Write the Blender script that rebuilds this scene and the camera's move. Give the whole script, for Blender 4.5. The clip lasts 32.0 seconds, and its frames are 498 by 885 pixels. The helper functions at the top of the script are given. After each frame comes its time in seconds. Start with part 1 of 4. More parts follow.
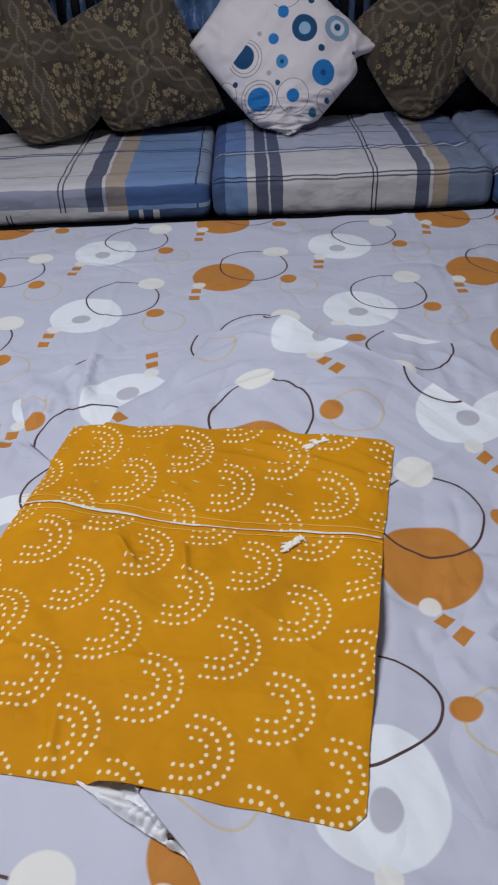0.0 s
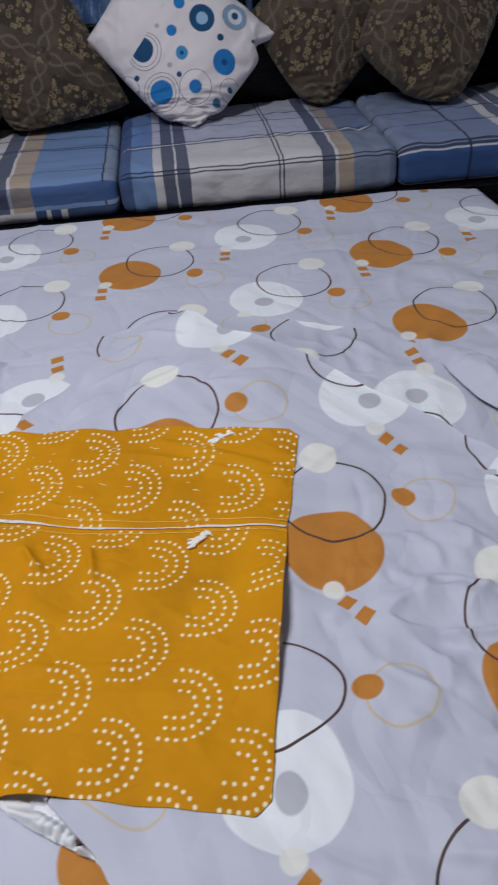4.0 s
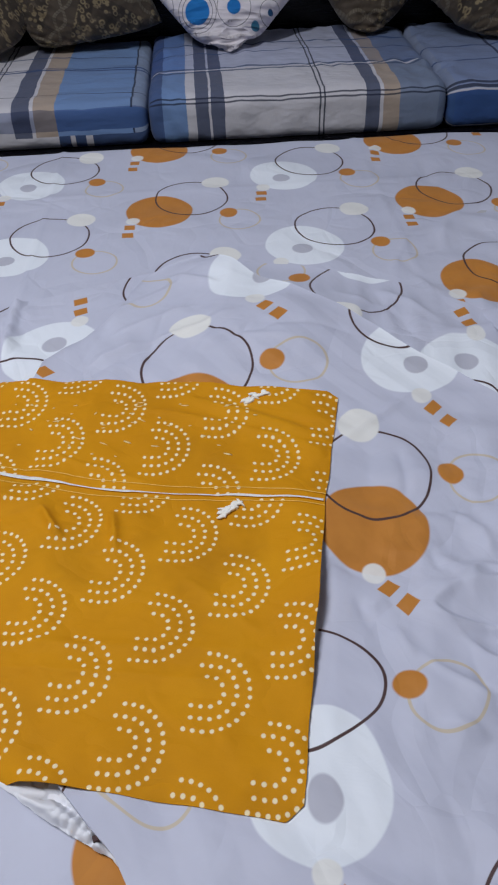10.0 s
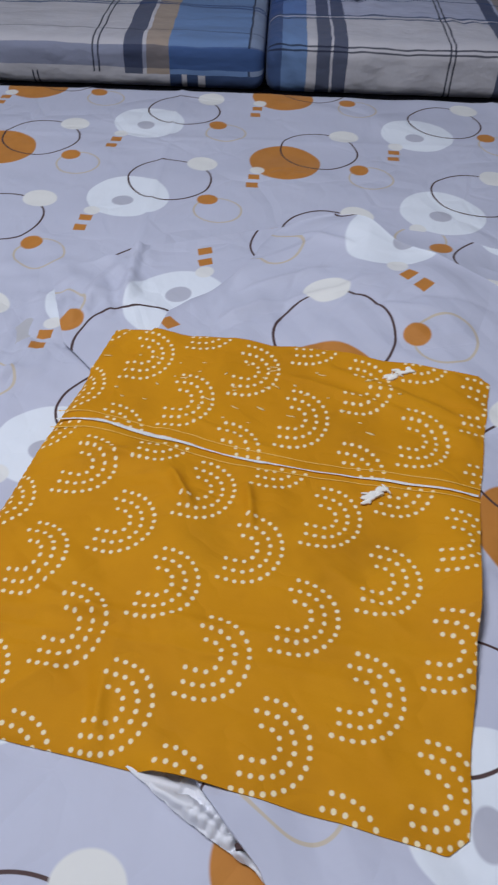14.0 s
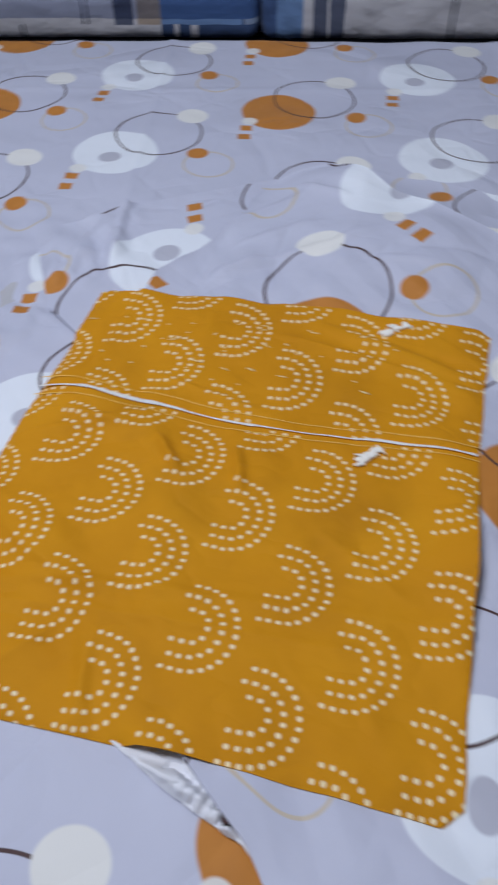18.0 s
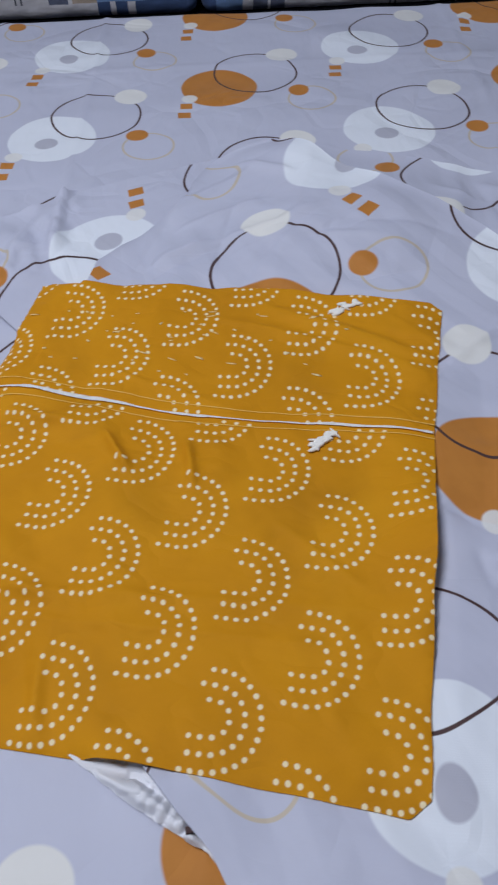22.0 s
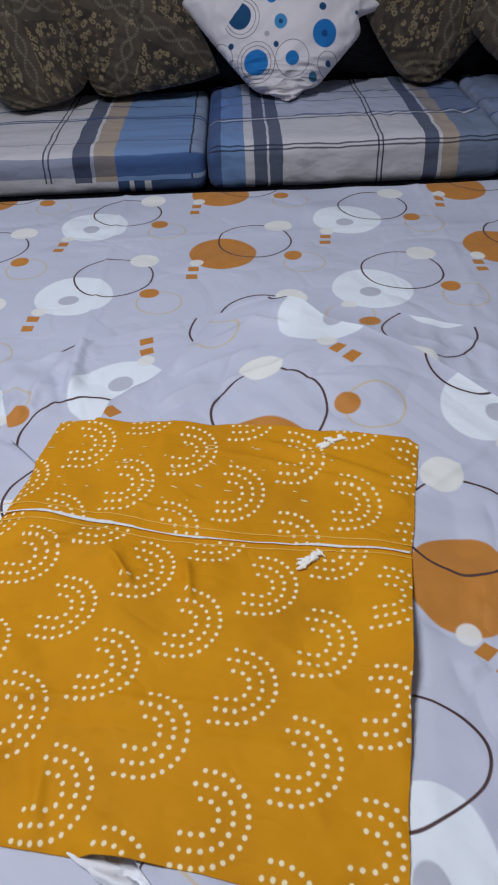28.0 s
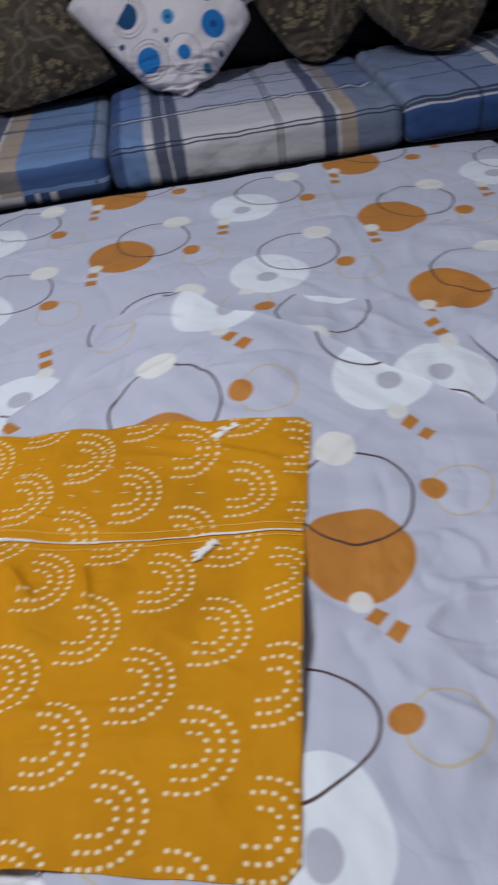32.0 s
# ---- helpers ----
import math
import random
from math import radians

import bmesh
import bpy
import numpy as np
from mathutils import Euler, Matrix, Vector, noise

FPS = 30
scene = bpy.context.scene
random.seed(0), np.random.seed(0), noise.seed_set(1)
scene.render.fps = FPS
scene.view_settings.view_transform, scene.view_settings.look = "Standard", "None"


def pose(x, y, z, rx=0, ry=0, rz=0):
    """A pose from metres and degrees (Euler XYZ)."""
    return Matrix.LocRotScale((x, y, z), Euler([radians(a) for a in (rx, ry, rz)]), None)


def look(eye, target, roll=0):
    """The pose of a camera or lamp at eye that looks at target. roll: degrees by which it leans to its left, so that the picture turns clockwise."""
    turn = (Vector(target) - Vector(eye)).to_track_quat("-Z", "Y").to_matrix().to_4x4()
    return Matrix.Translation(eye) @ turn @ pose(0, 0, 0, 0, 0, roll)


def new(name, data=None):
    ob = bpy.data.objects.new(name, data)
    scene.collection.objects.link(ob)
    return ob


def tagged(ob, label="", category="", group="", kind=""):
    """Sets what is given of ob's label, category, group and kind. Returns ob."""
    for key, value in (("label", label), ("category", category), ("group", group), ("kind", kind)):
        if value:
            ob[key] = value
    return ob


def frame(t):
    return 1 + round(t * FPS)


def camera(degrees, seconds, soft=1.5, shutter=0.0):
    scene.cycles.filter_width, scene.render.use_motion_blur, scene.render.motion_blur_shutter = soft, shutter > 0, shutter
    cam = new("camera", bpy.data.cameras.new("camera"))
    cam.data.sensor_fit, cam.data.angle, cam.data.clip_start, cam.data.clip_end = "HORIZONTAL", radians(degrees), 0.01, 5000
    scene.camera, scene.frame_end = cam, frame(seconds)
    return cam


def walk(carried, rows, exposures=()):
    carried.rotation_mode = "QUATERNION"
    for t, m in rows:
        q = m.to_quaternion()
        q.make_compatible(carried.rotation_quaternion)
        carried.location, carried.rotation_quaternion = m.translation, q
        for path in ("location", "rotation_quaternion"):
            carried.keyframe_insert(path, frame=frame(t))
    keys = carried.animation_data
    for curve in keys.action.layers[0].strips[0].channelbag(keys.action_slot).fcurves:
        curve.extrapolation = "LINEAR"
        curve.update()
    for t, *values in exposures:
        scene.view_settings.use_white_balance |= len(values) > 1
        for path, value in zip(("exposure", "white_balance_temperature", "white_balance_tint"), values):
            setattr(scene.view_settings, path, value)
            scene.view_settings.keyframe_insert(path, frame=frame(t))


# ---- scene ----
cam = camera(36.6, 32.0, soft=2.1, shutter=0.9)
METRES, EYE, TILT, LEAN, TURN = 1.73, 1.18, -40.0, 0.0, 0.0
PATH = [
    (0, (0.036, 0.064, 1.014), (0.008, 1.681, -0.162), -2.8),
    (0.5, (0.028, 0.066, 1.012), (0.0, 1.676, -0.174), -2.8),
    (1, (0.027, 0.067, 1.018), (-0.001, 1.674, -0.173), -2.9),
    (1.5, (0.038, 0.073, 1.013), (0.014, 1.673, -0.187), -3.1),
    (2, (0.056, 0.099, 0.983), (0.035, 1.611, -0.326), -4.8),
    (2.5, (0.069, 0.104, 0.99), (0.084, 1.59, -0.348), -5.4),
    (3, (0.067, 0.077, 1.011), (0.114, 1.593, -0.292), -4.7),
    (3.5, (0.071, 0.059, 1.021), (0.149, 1.632, -0.212), -4.2),
    (4, (0.091, 0.06, 1.02), (0.201, 1.653, -0.184), -4.2),
    (4.5, (0.113, 0.075, 1.014), (0.237, 1.672, -0.184), -4.4),
    (6.5, (0.119, 0.114, 0.999), (0.225, 1.671, -0.252), -5.5),
    (7, (0.112, 0.121, 0.996), (0.214, 1.667, -0.269), -5.3),
    (7.5, (0.1, 0.141, 0.988), (0.195, 1.663, -0.306), -4.5),
    (8, (0.087, 0.141, 0.991), (0.18, 1.646, -0.322), -3.7),
    (8.5, (0.079, 0.146, 0.991), (0.161, 1.64, -0.336), -2.8),
    (9, (0.07, 0.14, 0.995), (0.146, 1.634, -0.331), -2.4),
    (9.5, (0.069, 0.131, 1.001), (0.137, 1.625, -0.327), -2.4),
    (10, (0.067, 0.132, 1.0), (0.135, 1.629, -0.325), -2.1),
    (10.5, (0.059, 0.14, 0.996), (0.121, 1.634, -0.333), -1.6),
    (11, (0.051, 0.144, 0.996), (0.108, 1.636, -0.335), -1.3),
    (11.5, (0.048, 0.144, 0.995), (0.097, 1.634, -0.337), -1.1),
    (12, (0.048, 0.148, 0.991), (0.092, 1.635, -0.347), -1.0),
    (12.5, (0.038, 0.153, 0.99), (0.076, 1.635, -0.353), -0.6),
    (13, (0.014, 0.166, 0.983), (0.041, 1.637, -0.373), 0.4),
    (13.5, (-0.021, 0.177, 0.975), (-0.02, 1.632, -0.397), 1.3),
    (14, (-0.044, 0.19, 0.964), (-0.075, 1.623, -0.431), 1.6),
    (14.5, (-0.052, 0.195, 0.962), (-0.095, 1.615, -0.446), 1.8),
    (15, (-0.061, 0.191, 0.961), (-0.093, 1.594, -0.463), 2.5),
    (15.5, (-0.075, 0.194, 0.958), (-0.127, 1.587, -0.476), 2.5),
    (17.5, (-0.074, 0.219, 0.937), (-0.145, 1.588, -0.52), 2.4),
    (18, (-0.02, 0.21, 0.944), (-0.086, 1.572, -0.519), -0.9),
    (18.5, (0.052, 0.204, 0.944), (0.023, 1.568, -0.518), -5.2),
    (19, (0.099, 0.204, 0.942), (0.114, 1.563, -0.525), -7.4),
    (19.5, (0.12, 0.213, 0.935), (0.148, 1.566, -0.537), -8.0),
    (20, (0.12, 0.225, 0.927), (0.162, 1.566, -0.555), -8.0),
    (20.5, (0.096, 0.239, 0.927), (0.138, 1.571, -0.565), -7.5),
    (21, (0.064, 0.244, 0.931), (0.09, 1.563, -0.572), -5.2),
    (21.5, (0.033, 0.238, 0.936), (0.036, 1.556, -0.568), -3.5),
    (22, (0.004, 0.231, 0.936), (-0.003, 1.552, -0.565), -2.8),
    (22.5, (-0.013, 0.225, 0.941), (-0.028, 1.614, -0.498), -2.0),
    (23, (-0.017, 0.211, 0.95), (-0.032, 1.752, -0.325), -1.3),
    (23.5, (-0.009, 0.181, 0.965), (-0.024, 1.852, -0.134), -1.3),
    (24, (-0.015, 0.145, 0.993), (-0.017, 1.898, 0.03), -1.1),
    (24.5, (-0.021, 0.089, 1.019), (0.091, 1.911, 0.202), 0.3),
    (25, (-0.006, 0.098, 1.012), (0.11, 1.918, 0.191), 0.0),
    (25.5, (-0.014, 0.129, 1.0), (0.105, 1.928, 0.135), -0.2),
    (26, (-0.015, 0.172, 0.977), (0.069, 1.887, -0.049), -0.4),
    (26.5, (-0.011, 0.197, 0.966), (0.031, 1.839, -0.175), -0.7),
    (28.5, (0.033, 0.146, 0.981), (0.009, 1.721, -0.251), -3.4),
    (29, (0.053, 0.131, 0.984), (0.023, 1.705, -0.25), -4.8),
    (29.5, (0.068, 0.125, 0.985), (0.042, 1.703, -0.243), -5.9),
    (30, (0.088, 0.123, 0.983), (0.072, 1.704, -0.242), -6.8),
    (30.5, (0.118, 0.13, 0.985), (0.152, 1.713, -0.238), -7.8),
    (31, (0.16, 0.138, 0.969), (0.241, 1.716, -0.257), -9.6),
    (31.5, (0.161, 0.142, 0.967), (0.252, 1.712, -0.269), -10.6),
    (32, (0.11, 0.151, 0.972), (0.166, 1.714, -0.276), -8.6),
]
walk(cam, [(t, look(eye, target, roll)) for t, eye, target, roll in PATH], exposures=((0.0, 0.02, 6620, 10.5), (4.5, 0.03, 6680, 10.0), (10.0, 0.0, 6450, 11.0), (15.0, -0.08, 6200, 12.0), (18.0, -0.09, 6080, 12.0), (21.0, -0.16, 6120, 13.0), (22.0, -0.14, 6150, 12.0), (23.0, -0.04, 5700, 10.5), (24.5, 0.15, 6400, 8.5), (25.2, 0.17, 6650, 10.0), (26.0, 0.15, 6000, 9.5), (26.5, 0.10, 6150, 9.5), (29.0, 0.0, 6400, 10.0), (32.0, -0.04, 6480, 10.5)))

# ---------------------------------------------------------------- world and light
world = bpy.data.worlds.new("room_air")
scene.world = world
world.use_nodes = True
world.node_tree.nodes["Background"].inputs[0].default_value = (0.6, 0.7, 1.0, 1)
world.node_tree.nodes["Background"].inputs[1].default_value = 0.02


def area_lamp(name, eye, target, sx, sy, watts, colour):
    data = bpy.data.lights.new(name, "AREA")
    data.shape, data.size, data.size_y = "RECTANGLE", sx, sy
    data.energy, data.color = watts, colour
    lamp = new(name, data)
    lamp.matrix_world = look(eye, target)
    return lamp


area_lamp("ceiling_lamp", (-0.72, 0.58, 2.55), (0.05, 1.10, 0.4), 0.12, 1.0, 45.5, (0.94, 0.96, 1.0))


# ---------------------------------------------------------------- node helpers
class Nodes:
    """Short ways to build one node material."""

    def __init__(self, name):
        self.mat = bpy.data.materials.new(name)
        self.mat.use_nodes = True
        self.tree = self.mat.node_tree
        self.bsdf = self.tree.nodes["Principled BSDF"]

    def put(self, node, index, value):
        if isinstance(value, bpy.types.NodeSocket):
            self.tree.links.new(value, node.inputs[index])
        elif value is not None:
            node.inputs[index].default_value = value

    def add(self, kind, operation=None, use_clamp=False, feature=None, data_type=None, blend_type=None, clamp=None):
        node = self.tree.nodes.new(kind)
        if operation:
            node.operation = operation
        if use_clamp:
            node.use_clamp = True
        if feature:
            node.feature = feature
        if data_type:
            node.data_type = data_type
        if blend_type:
            node.blend_type = blend_type
        if clamp is not None:
            node.clamp = clamp
        return node

    def m(self, op, a, b=None, c=None, clamp=False):
        node = self.add("ShaderNodeMath", operation=op, use_clamp=clamp)
        for i, v in enumerate((a, b, c)):
            self.put(node, i, v)
        return node.outputs[0]

    def v(self, op, a, b=None, c=None):
        node = self.add("ShaderNodeVectorMath", operation=op)
        for i, val in enumerate((a, b, c)):
            self.put(node, i, val)
        return node.outputs["Value" if op in ("LENGTH", "DOT_PRODUCT") else "Vector"]

    def uv(self):
        return self.add("ShaderNodeTexCoord").outputs["UV"]

    def obj(self):
        return self.add("ShaderNodeTexCoord").outputs["Object"]

    def noise(self, where, scale, detail=3.0, rough=0.5, colour=False):
        node = self.add("ShaderNodeTexNoise")
        self.put(node, "Vector", where)
        self.put(node, "Scale", scale)
        self.put(node, "Detail", detail)
        self.put(node, "Roughness", rough)
        return node.outputs["Color" if colour else "Fac"]

    def voronoi(self, where, scale, feature="F1"):
        node = self.add("ShaderNodeTexVoronoi", feature=feature)
        self.put(node, "Vector", where)
        self.put(node, "Scale", scale)
        return node.outputs["Distance"]

    def ramp(self, fac, stops, mode="LINEAR"):
        node = self.add("ShaderNodeValToRGB")
        node.color_ramp.interpolation = mode
        els = node.color_ramp.elements
        while len(els) < len(stops):
            els.new(0.5)
        for el, (p, c) in zip(els, stops):
            el.position, el.color = p, (*c, 1) if len(c) == 3 else c
        self.put(node, 0, fac)
        return node.outputs[0]

    def mix(self, fac, a, b, blend="MIX"):
        node = self.add("ShaderNodeMix", data_type="RGBA", blend_type=blend)
        for i, v in ((0, fac), (6, a), (7, b)):
            if isinstance(v, tuple) and len(v) == 3:
                v = (*v, 1)
            self.put(node, i, v)
        return node.outputs[2]

    def step(self, x, lo, hi, rising=True):
        node = self.add("ShaderNodeMapRange", clamp=True)
        for i, v in enumerate((x, lo, hi, 0.0 if rising else 1.0, 1.0 if rising else 0.0)):
            self.put(node, i, v)
        return node.outputs[0]

    def bump(self, height, strength, distance, normal=None):
        node = self.add("ShaderNodeBump")
        for key, v in (("Strength", strength), ("Distance", distance), ("Height", height), ("Normal", normal)):
            self.put(node, key, v)
        return node.outputs[0]

    def done(self, colour, rough=0.8, normal=None, sheen=0.0, spec=0.3, metal=0.0):
        for key, v in (("Base Color", colour), ("Roughness", rough), ("Normal", normal), ("Sheen Weight", sheen), ("Specular IOR Level", spec), ("Metallic", metal)):
            if isinstance(v, tuple) and len(v) == 3:
                v = (*v, 1)
            self.put(self.bsdf, key, v)
        return self.mat


def weave(n, where, scale=900.0):
    """Fine crossing threads as a height."""
    sep = n.add("ShaderNodeSeparateXYZ")
    n.put(sep, 0, where)
    a = n.m("SINE", n.m("MULTIPLY", sep.outputs[0], scale))
    b = n.m("SINE", n.m("MULTIPLY", sep.outputs[1], scale))
    return n.m("MULTIPLY", a, b)


# ---------------------------------------------------------------- materials
CELL_U, CELL_V = 0.5, 0.3


def sheet_material():
    """Lavender-grey printed cotton: two motifs in a brick repeat of 50 x 30 cm."""
    n = Nodes("printed_cotton")
    uv = n.uv()
    wob = n.v("SCALE", n.v("SUBTRACT", n.noise(uv, 9.0, 2.0, colour=True), (0.5, 0.5, 0.5)))
    wob.node.inputs["Scale"].default_value = 0.010
    q0 = n.v("MULTIPLY", n.v("ADD", uv, wob), (1, 1, 0))
    tone = n.noise(uv, 5.0, 4.0)
    col = n.ramp(tone, [(0.25, (0.496, 0.514, 0.630)), (0.75, (0.549, 0.568, 0.686))])
    brown, cream, white = (0.070, 0.036, 0.036), (0.755, 0.755, 0.735), (0.765, 0.81, 0.88)
    orange = n.ramp(n.noise(uv, 30.0, 3.0), [(0.3, (0.47, 0.185, 0.030)), (0.7, (0.53, 0.215, 0.036))])
    tan = (0.57, 0.44, 0.20)
    grey = (0.47, 0.48, 0.56)

    def local(cx, cy):
        return n.v("WRAP", n.v("SUBTRACT", q0, (cx, cy, 0)), (CELL_U / 2, CELL_V / 2, 1), (-CELL_U / 2, -CELL_V / 2, -1))

    def disc(cx, cy, rx, ry, tint, alpha=1.0):
        nonlocal col
        d = n.v("LENGTH", n.v("DIVIDE", local(cx, cy), (rx, ry, 1)))
        e = 0.0012 / rx
        mask = n.step(d, 1 - e, 1 + e, False)
        col = n.mix(n.m("MULTIPLY", mask, alpha), col, tint)

    def ring(cx, cy, rx, ry, w, tint, alpha=1.0):
        nonlocal col
        d = n.v("LENGTH", n.v("DIVIDE", local(cx, cy), (rx, ry, 1)))
        off = n.m("ABSOLUTE", n.m("SUBTRACT", d, 1.0))
        mask = n.step(off, w / rx, (w + 0.0008) / rx, False)
        col = n.mix(n.m("MULTIPLY", mask, alpha), col, tint)

    def square(cx, cy, rx, ry, tint):
        nonlocal col
        p = n.v("ABSOLUTE", n.v("DIVIDE", local(cx, cy), (rx, ry, 1)))
        sep = n.add("ShaderNodeSeparateXYZ")
        n.put(sep, 0, p)
        d = n.m("MAXIMUM", sep.outputs[0], sep.outputs[1])
        col = n.mix(n.step(d, 0.94, 1.06, False), col, tint)

    # motif with the orange disc
    disc(0, 0, 0.061, 0.068, orange)
    # motif with the white ring-shaped disc, half a repeat away
    bx, by = 0.247, -0.158
    disc(bx, by, 0.066, 0.070, white)
    disc(bx - 0.006, by - 0.014, 0.017, 0.017, grey)
    for ox, oy, dx, dy in ((0, 0, 0.0, -0.016), (bx, by, 0.0, 0.0)):
        ring(ox + 0.061, oy + 0.069 + dy, 0.0685, 0.0735, 0.0012, brown)
        disc(ox + 0.110, oy + 0.135 + dy, 0.0265, 0.0285, cream)
        ring(ox + 0.146, oy - 0.031 + dy, 0.0365, 0.0385, 0.0012, tan, 0.6)
        disc(ox + 0.128, oy + 0.003 + dy * 1.3, 0.0165, 0.0175, orange)
        disc(ox - 0.047, oy - 0.055 - dy, 0.0130, 0.0140, cream, 0.9)
        square(ox - 0.052, oy - 0.080 - dy, 0.0095, 0.0085, orange)
        square(ox - 0.055, oy - 0.109 - dy, 0.0095, 0.0085, orange)
    # creases pressed into the cotton, and the weave
    soft = n.noise(n.v("MULTIPLY", uv, (1.0, 1.7, 1)), 3.2, 2.0, 0.4)
    fine = n.noise(n.v("MULTIPLY", uv, (2.6, 1.0, 1)), 14.0, 2.0, 0.5)
    nor = n.bump(n.m("ADD", soft, n.m("MULTIPLY", fine, 0.10)), 0.8, 0.018)
    bent = n.v("ADD", uv, n.v("SCALE", n.v("SUBTRACT", n.noise(uv, 4.0, 2.0, colour=True), (0.5, 0.5, 0.5))))
    bent.node.inputs[1].links[0].from_node.inputs["Scale"].default_value = 0.16
    for scale, wide, depth, most in ((6.5, 0.12, 0.017, 0.42), (15.0, 0.14, 0.007, 0.48)):
        edge = n.m("MINIMUM", n.voronoi(bent, scale, "DISTANCE_TO_EDGE"), wide)
        some = n.step(n.noise(uv, scale * 0.6, 1.0), most, most + 0.14)
        nor = n.bump(n.m("MULTIPLY", edge, some), 1.0, depth, nor)
    nor = n.bump(n.m("ADD", n.m("MULTIPLY", weave(n, uv, 5200.0), 0.5), n.noise(uv, 380.0, 2.0)), 0.10, 0.0004, nor)
    return n.done(col, 0.62, nor, 0.10, 0.28)


def cover_material():
    """Mustard cotton with nested arcs of cream dots, opening to one side."""
    n = Nodes("mustard_dotted_cotton")
    uv = n.uv()
    tone = n.noise(uv, 7.0, 4.0, 0.6)
    col = n.ramp(tone, [(0.25, (0.56, 0.231, 0.003)), (0.55, (0.645, 0.278, 0.004)), (0.8, (0.69, 0.315, 0.006))])
    col = n.mix(n.m("MULTIPLY", n.noise(uv, 700.0, 2.0), 0.25), col, (0.40, 0.18, 0.006))
    # soft shading of the cloth, put into the colour as darker clouds
    soft_shade = n.step(n.noise(uv, 9.0, 3.0, 0.55), 0.50, 0.74)
    col = n.mix(n.m("MULTIPLY", soft_shade, 0.45), col, (0.36, 0.15, 0.004))
    dots = None
    jit = n.v("SCALE", n.v("SUBTRACT", n.noise(uv, 60.0, 1.0, colour=True), (0.5, 0.5, 0.5)))
    jit.node.inputs["Scale"].default_value = 0.0022
    q0 = n.v("MULTIPLY", n.v("ADD", uv, jit), (1, 1, 0))
    for ox, oy in ((0.0, 0.0), (0.063, 0.0575)):
        q = n.v("WRAP", n.v("SUBTRACT", q0, (ox, oy, 0)), (0.063, 0.0575, 1), (-0.063, -0.0575, -1))
        sep = n.add("ShaderNodeSeparateXYZ")
        n.put(sep, 0, q)
        x, y = sep.outputs[0], sep.outputs[1]
        xs = n.m("ADD", x, 0.0085)
        px = n.m("MAXIMUM", xs, 0.0)
        r = n.m("SQRT", n.m("ADD", n.m("MULTIPLY", px, px), n.m("MULTIPLY", y, y)))
        angle = n.m("ARCTAN2", y, px)
        tail = n.m("MINIMUM", xs, 0.0)
        sign = n.m("SIGN", y)
        for radius, gap, above, below in ((0.0140, 0.0085, 3, 4), (0.0253, 0.0083, 6, 6), (0.0368, 0.0079, 8, 9)):
            s = n.m("SUBTRACT", n.m("MULTIPLY", angle, radius), n.m("MULTIPLY", sign, tail))
            near = n.m("MULTIPLY", n.m("SUBTRACT", n.m("FRACT", n.m("ADD", n.m("DIVIDE", s, gap), 0.5)), 0.5), gap)
            off = n.m("SUBTRACT", r, radius)
            d = n.m("SQRT", n.m("ADD", n.m("MULTIPLY", near, near), n.m("MULTIPLY", off, off)))
            mask = n.step(d, 0.0016, 0.0024, False)
            mask = n.m("MULTIPLY", mask, n.m("MULTIPLY", n.m("LESS_THAN", s, (above + 0.5) * gap), n.m("GREATER_THAN", s, -(below + 0.5) * gap)))
            dots = mask if dots is None else n.m("MAXIMUM", dots, mask)
    wear = n.step(n.noise(uv, 160.0, 2.0), 0.16, 0.28)
    col = n.mix(n.m("MULTIPLY", dots, wear), col, (0.86, 0.73, 0.46))
    nor = n.bump(n.noise(uv, 6.0, 3.0, 0.45), 0.7, 0.016)
    crinkle = n.m("ABSOLUTE", n.m("SUBTRACT", n.noise(n.v("MULTIPLY", uv, (1.0, 1.5, 1)), 13.0, 2.0, 0.5), 0.5))
    nor = n.bump(n.m("MINIMUM", crinkle, 0.08), 0.55, 0.018, nor)
    nor = n.bump(n.m("ADD", n.m("MULTIPLY", weave(n, uv, 4200.0), 0.5), n.noise(uv, 500.0, 2.0)), 0.12, 0.0004, nor)
    return n.done(col, 0.75, nor, 0.0, 0.16)


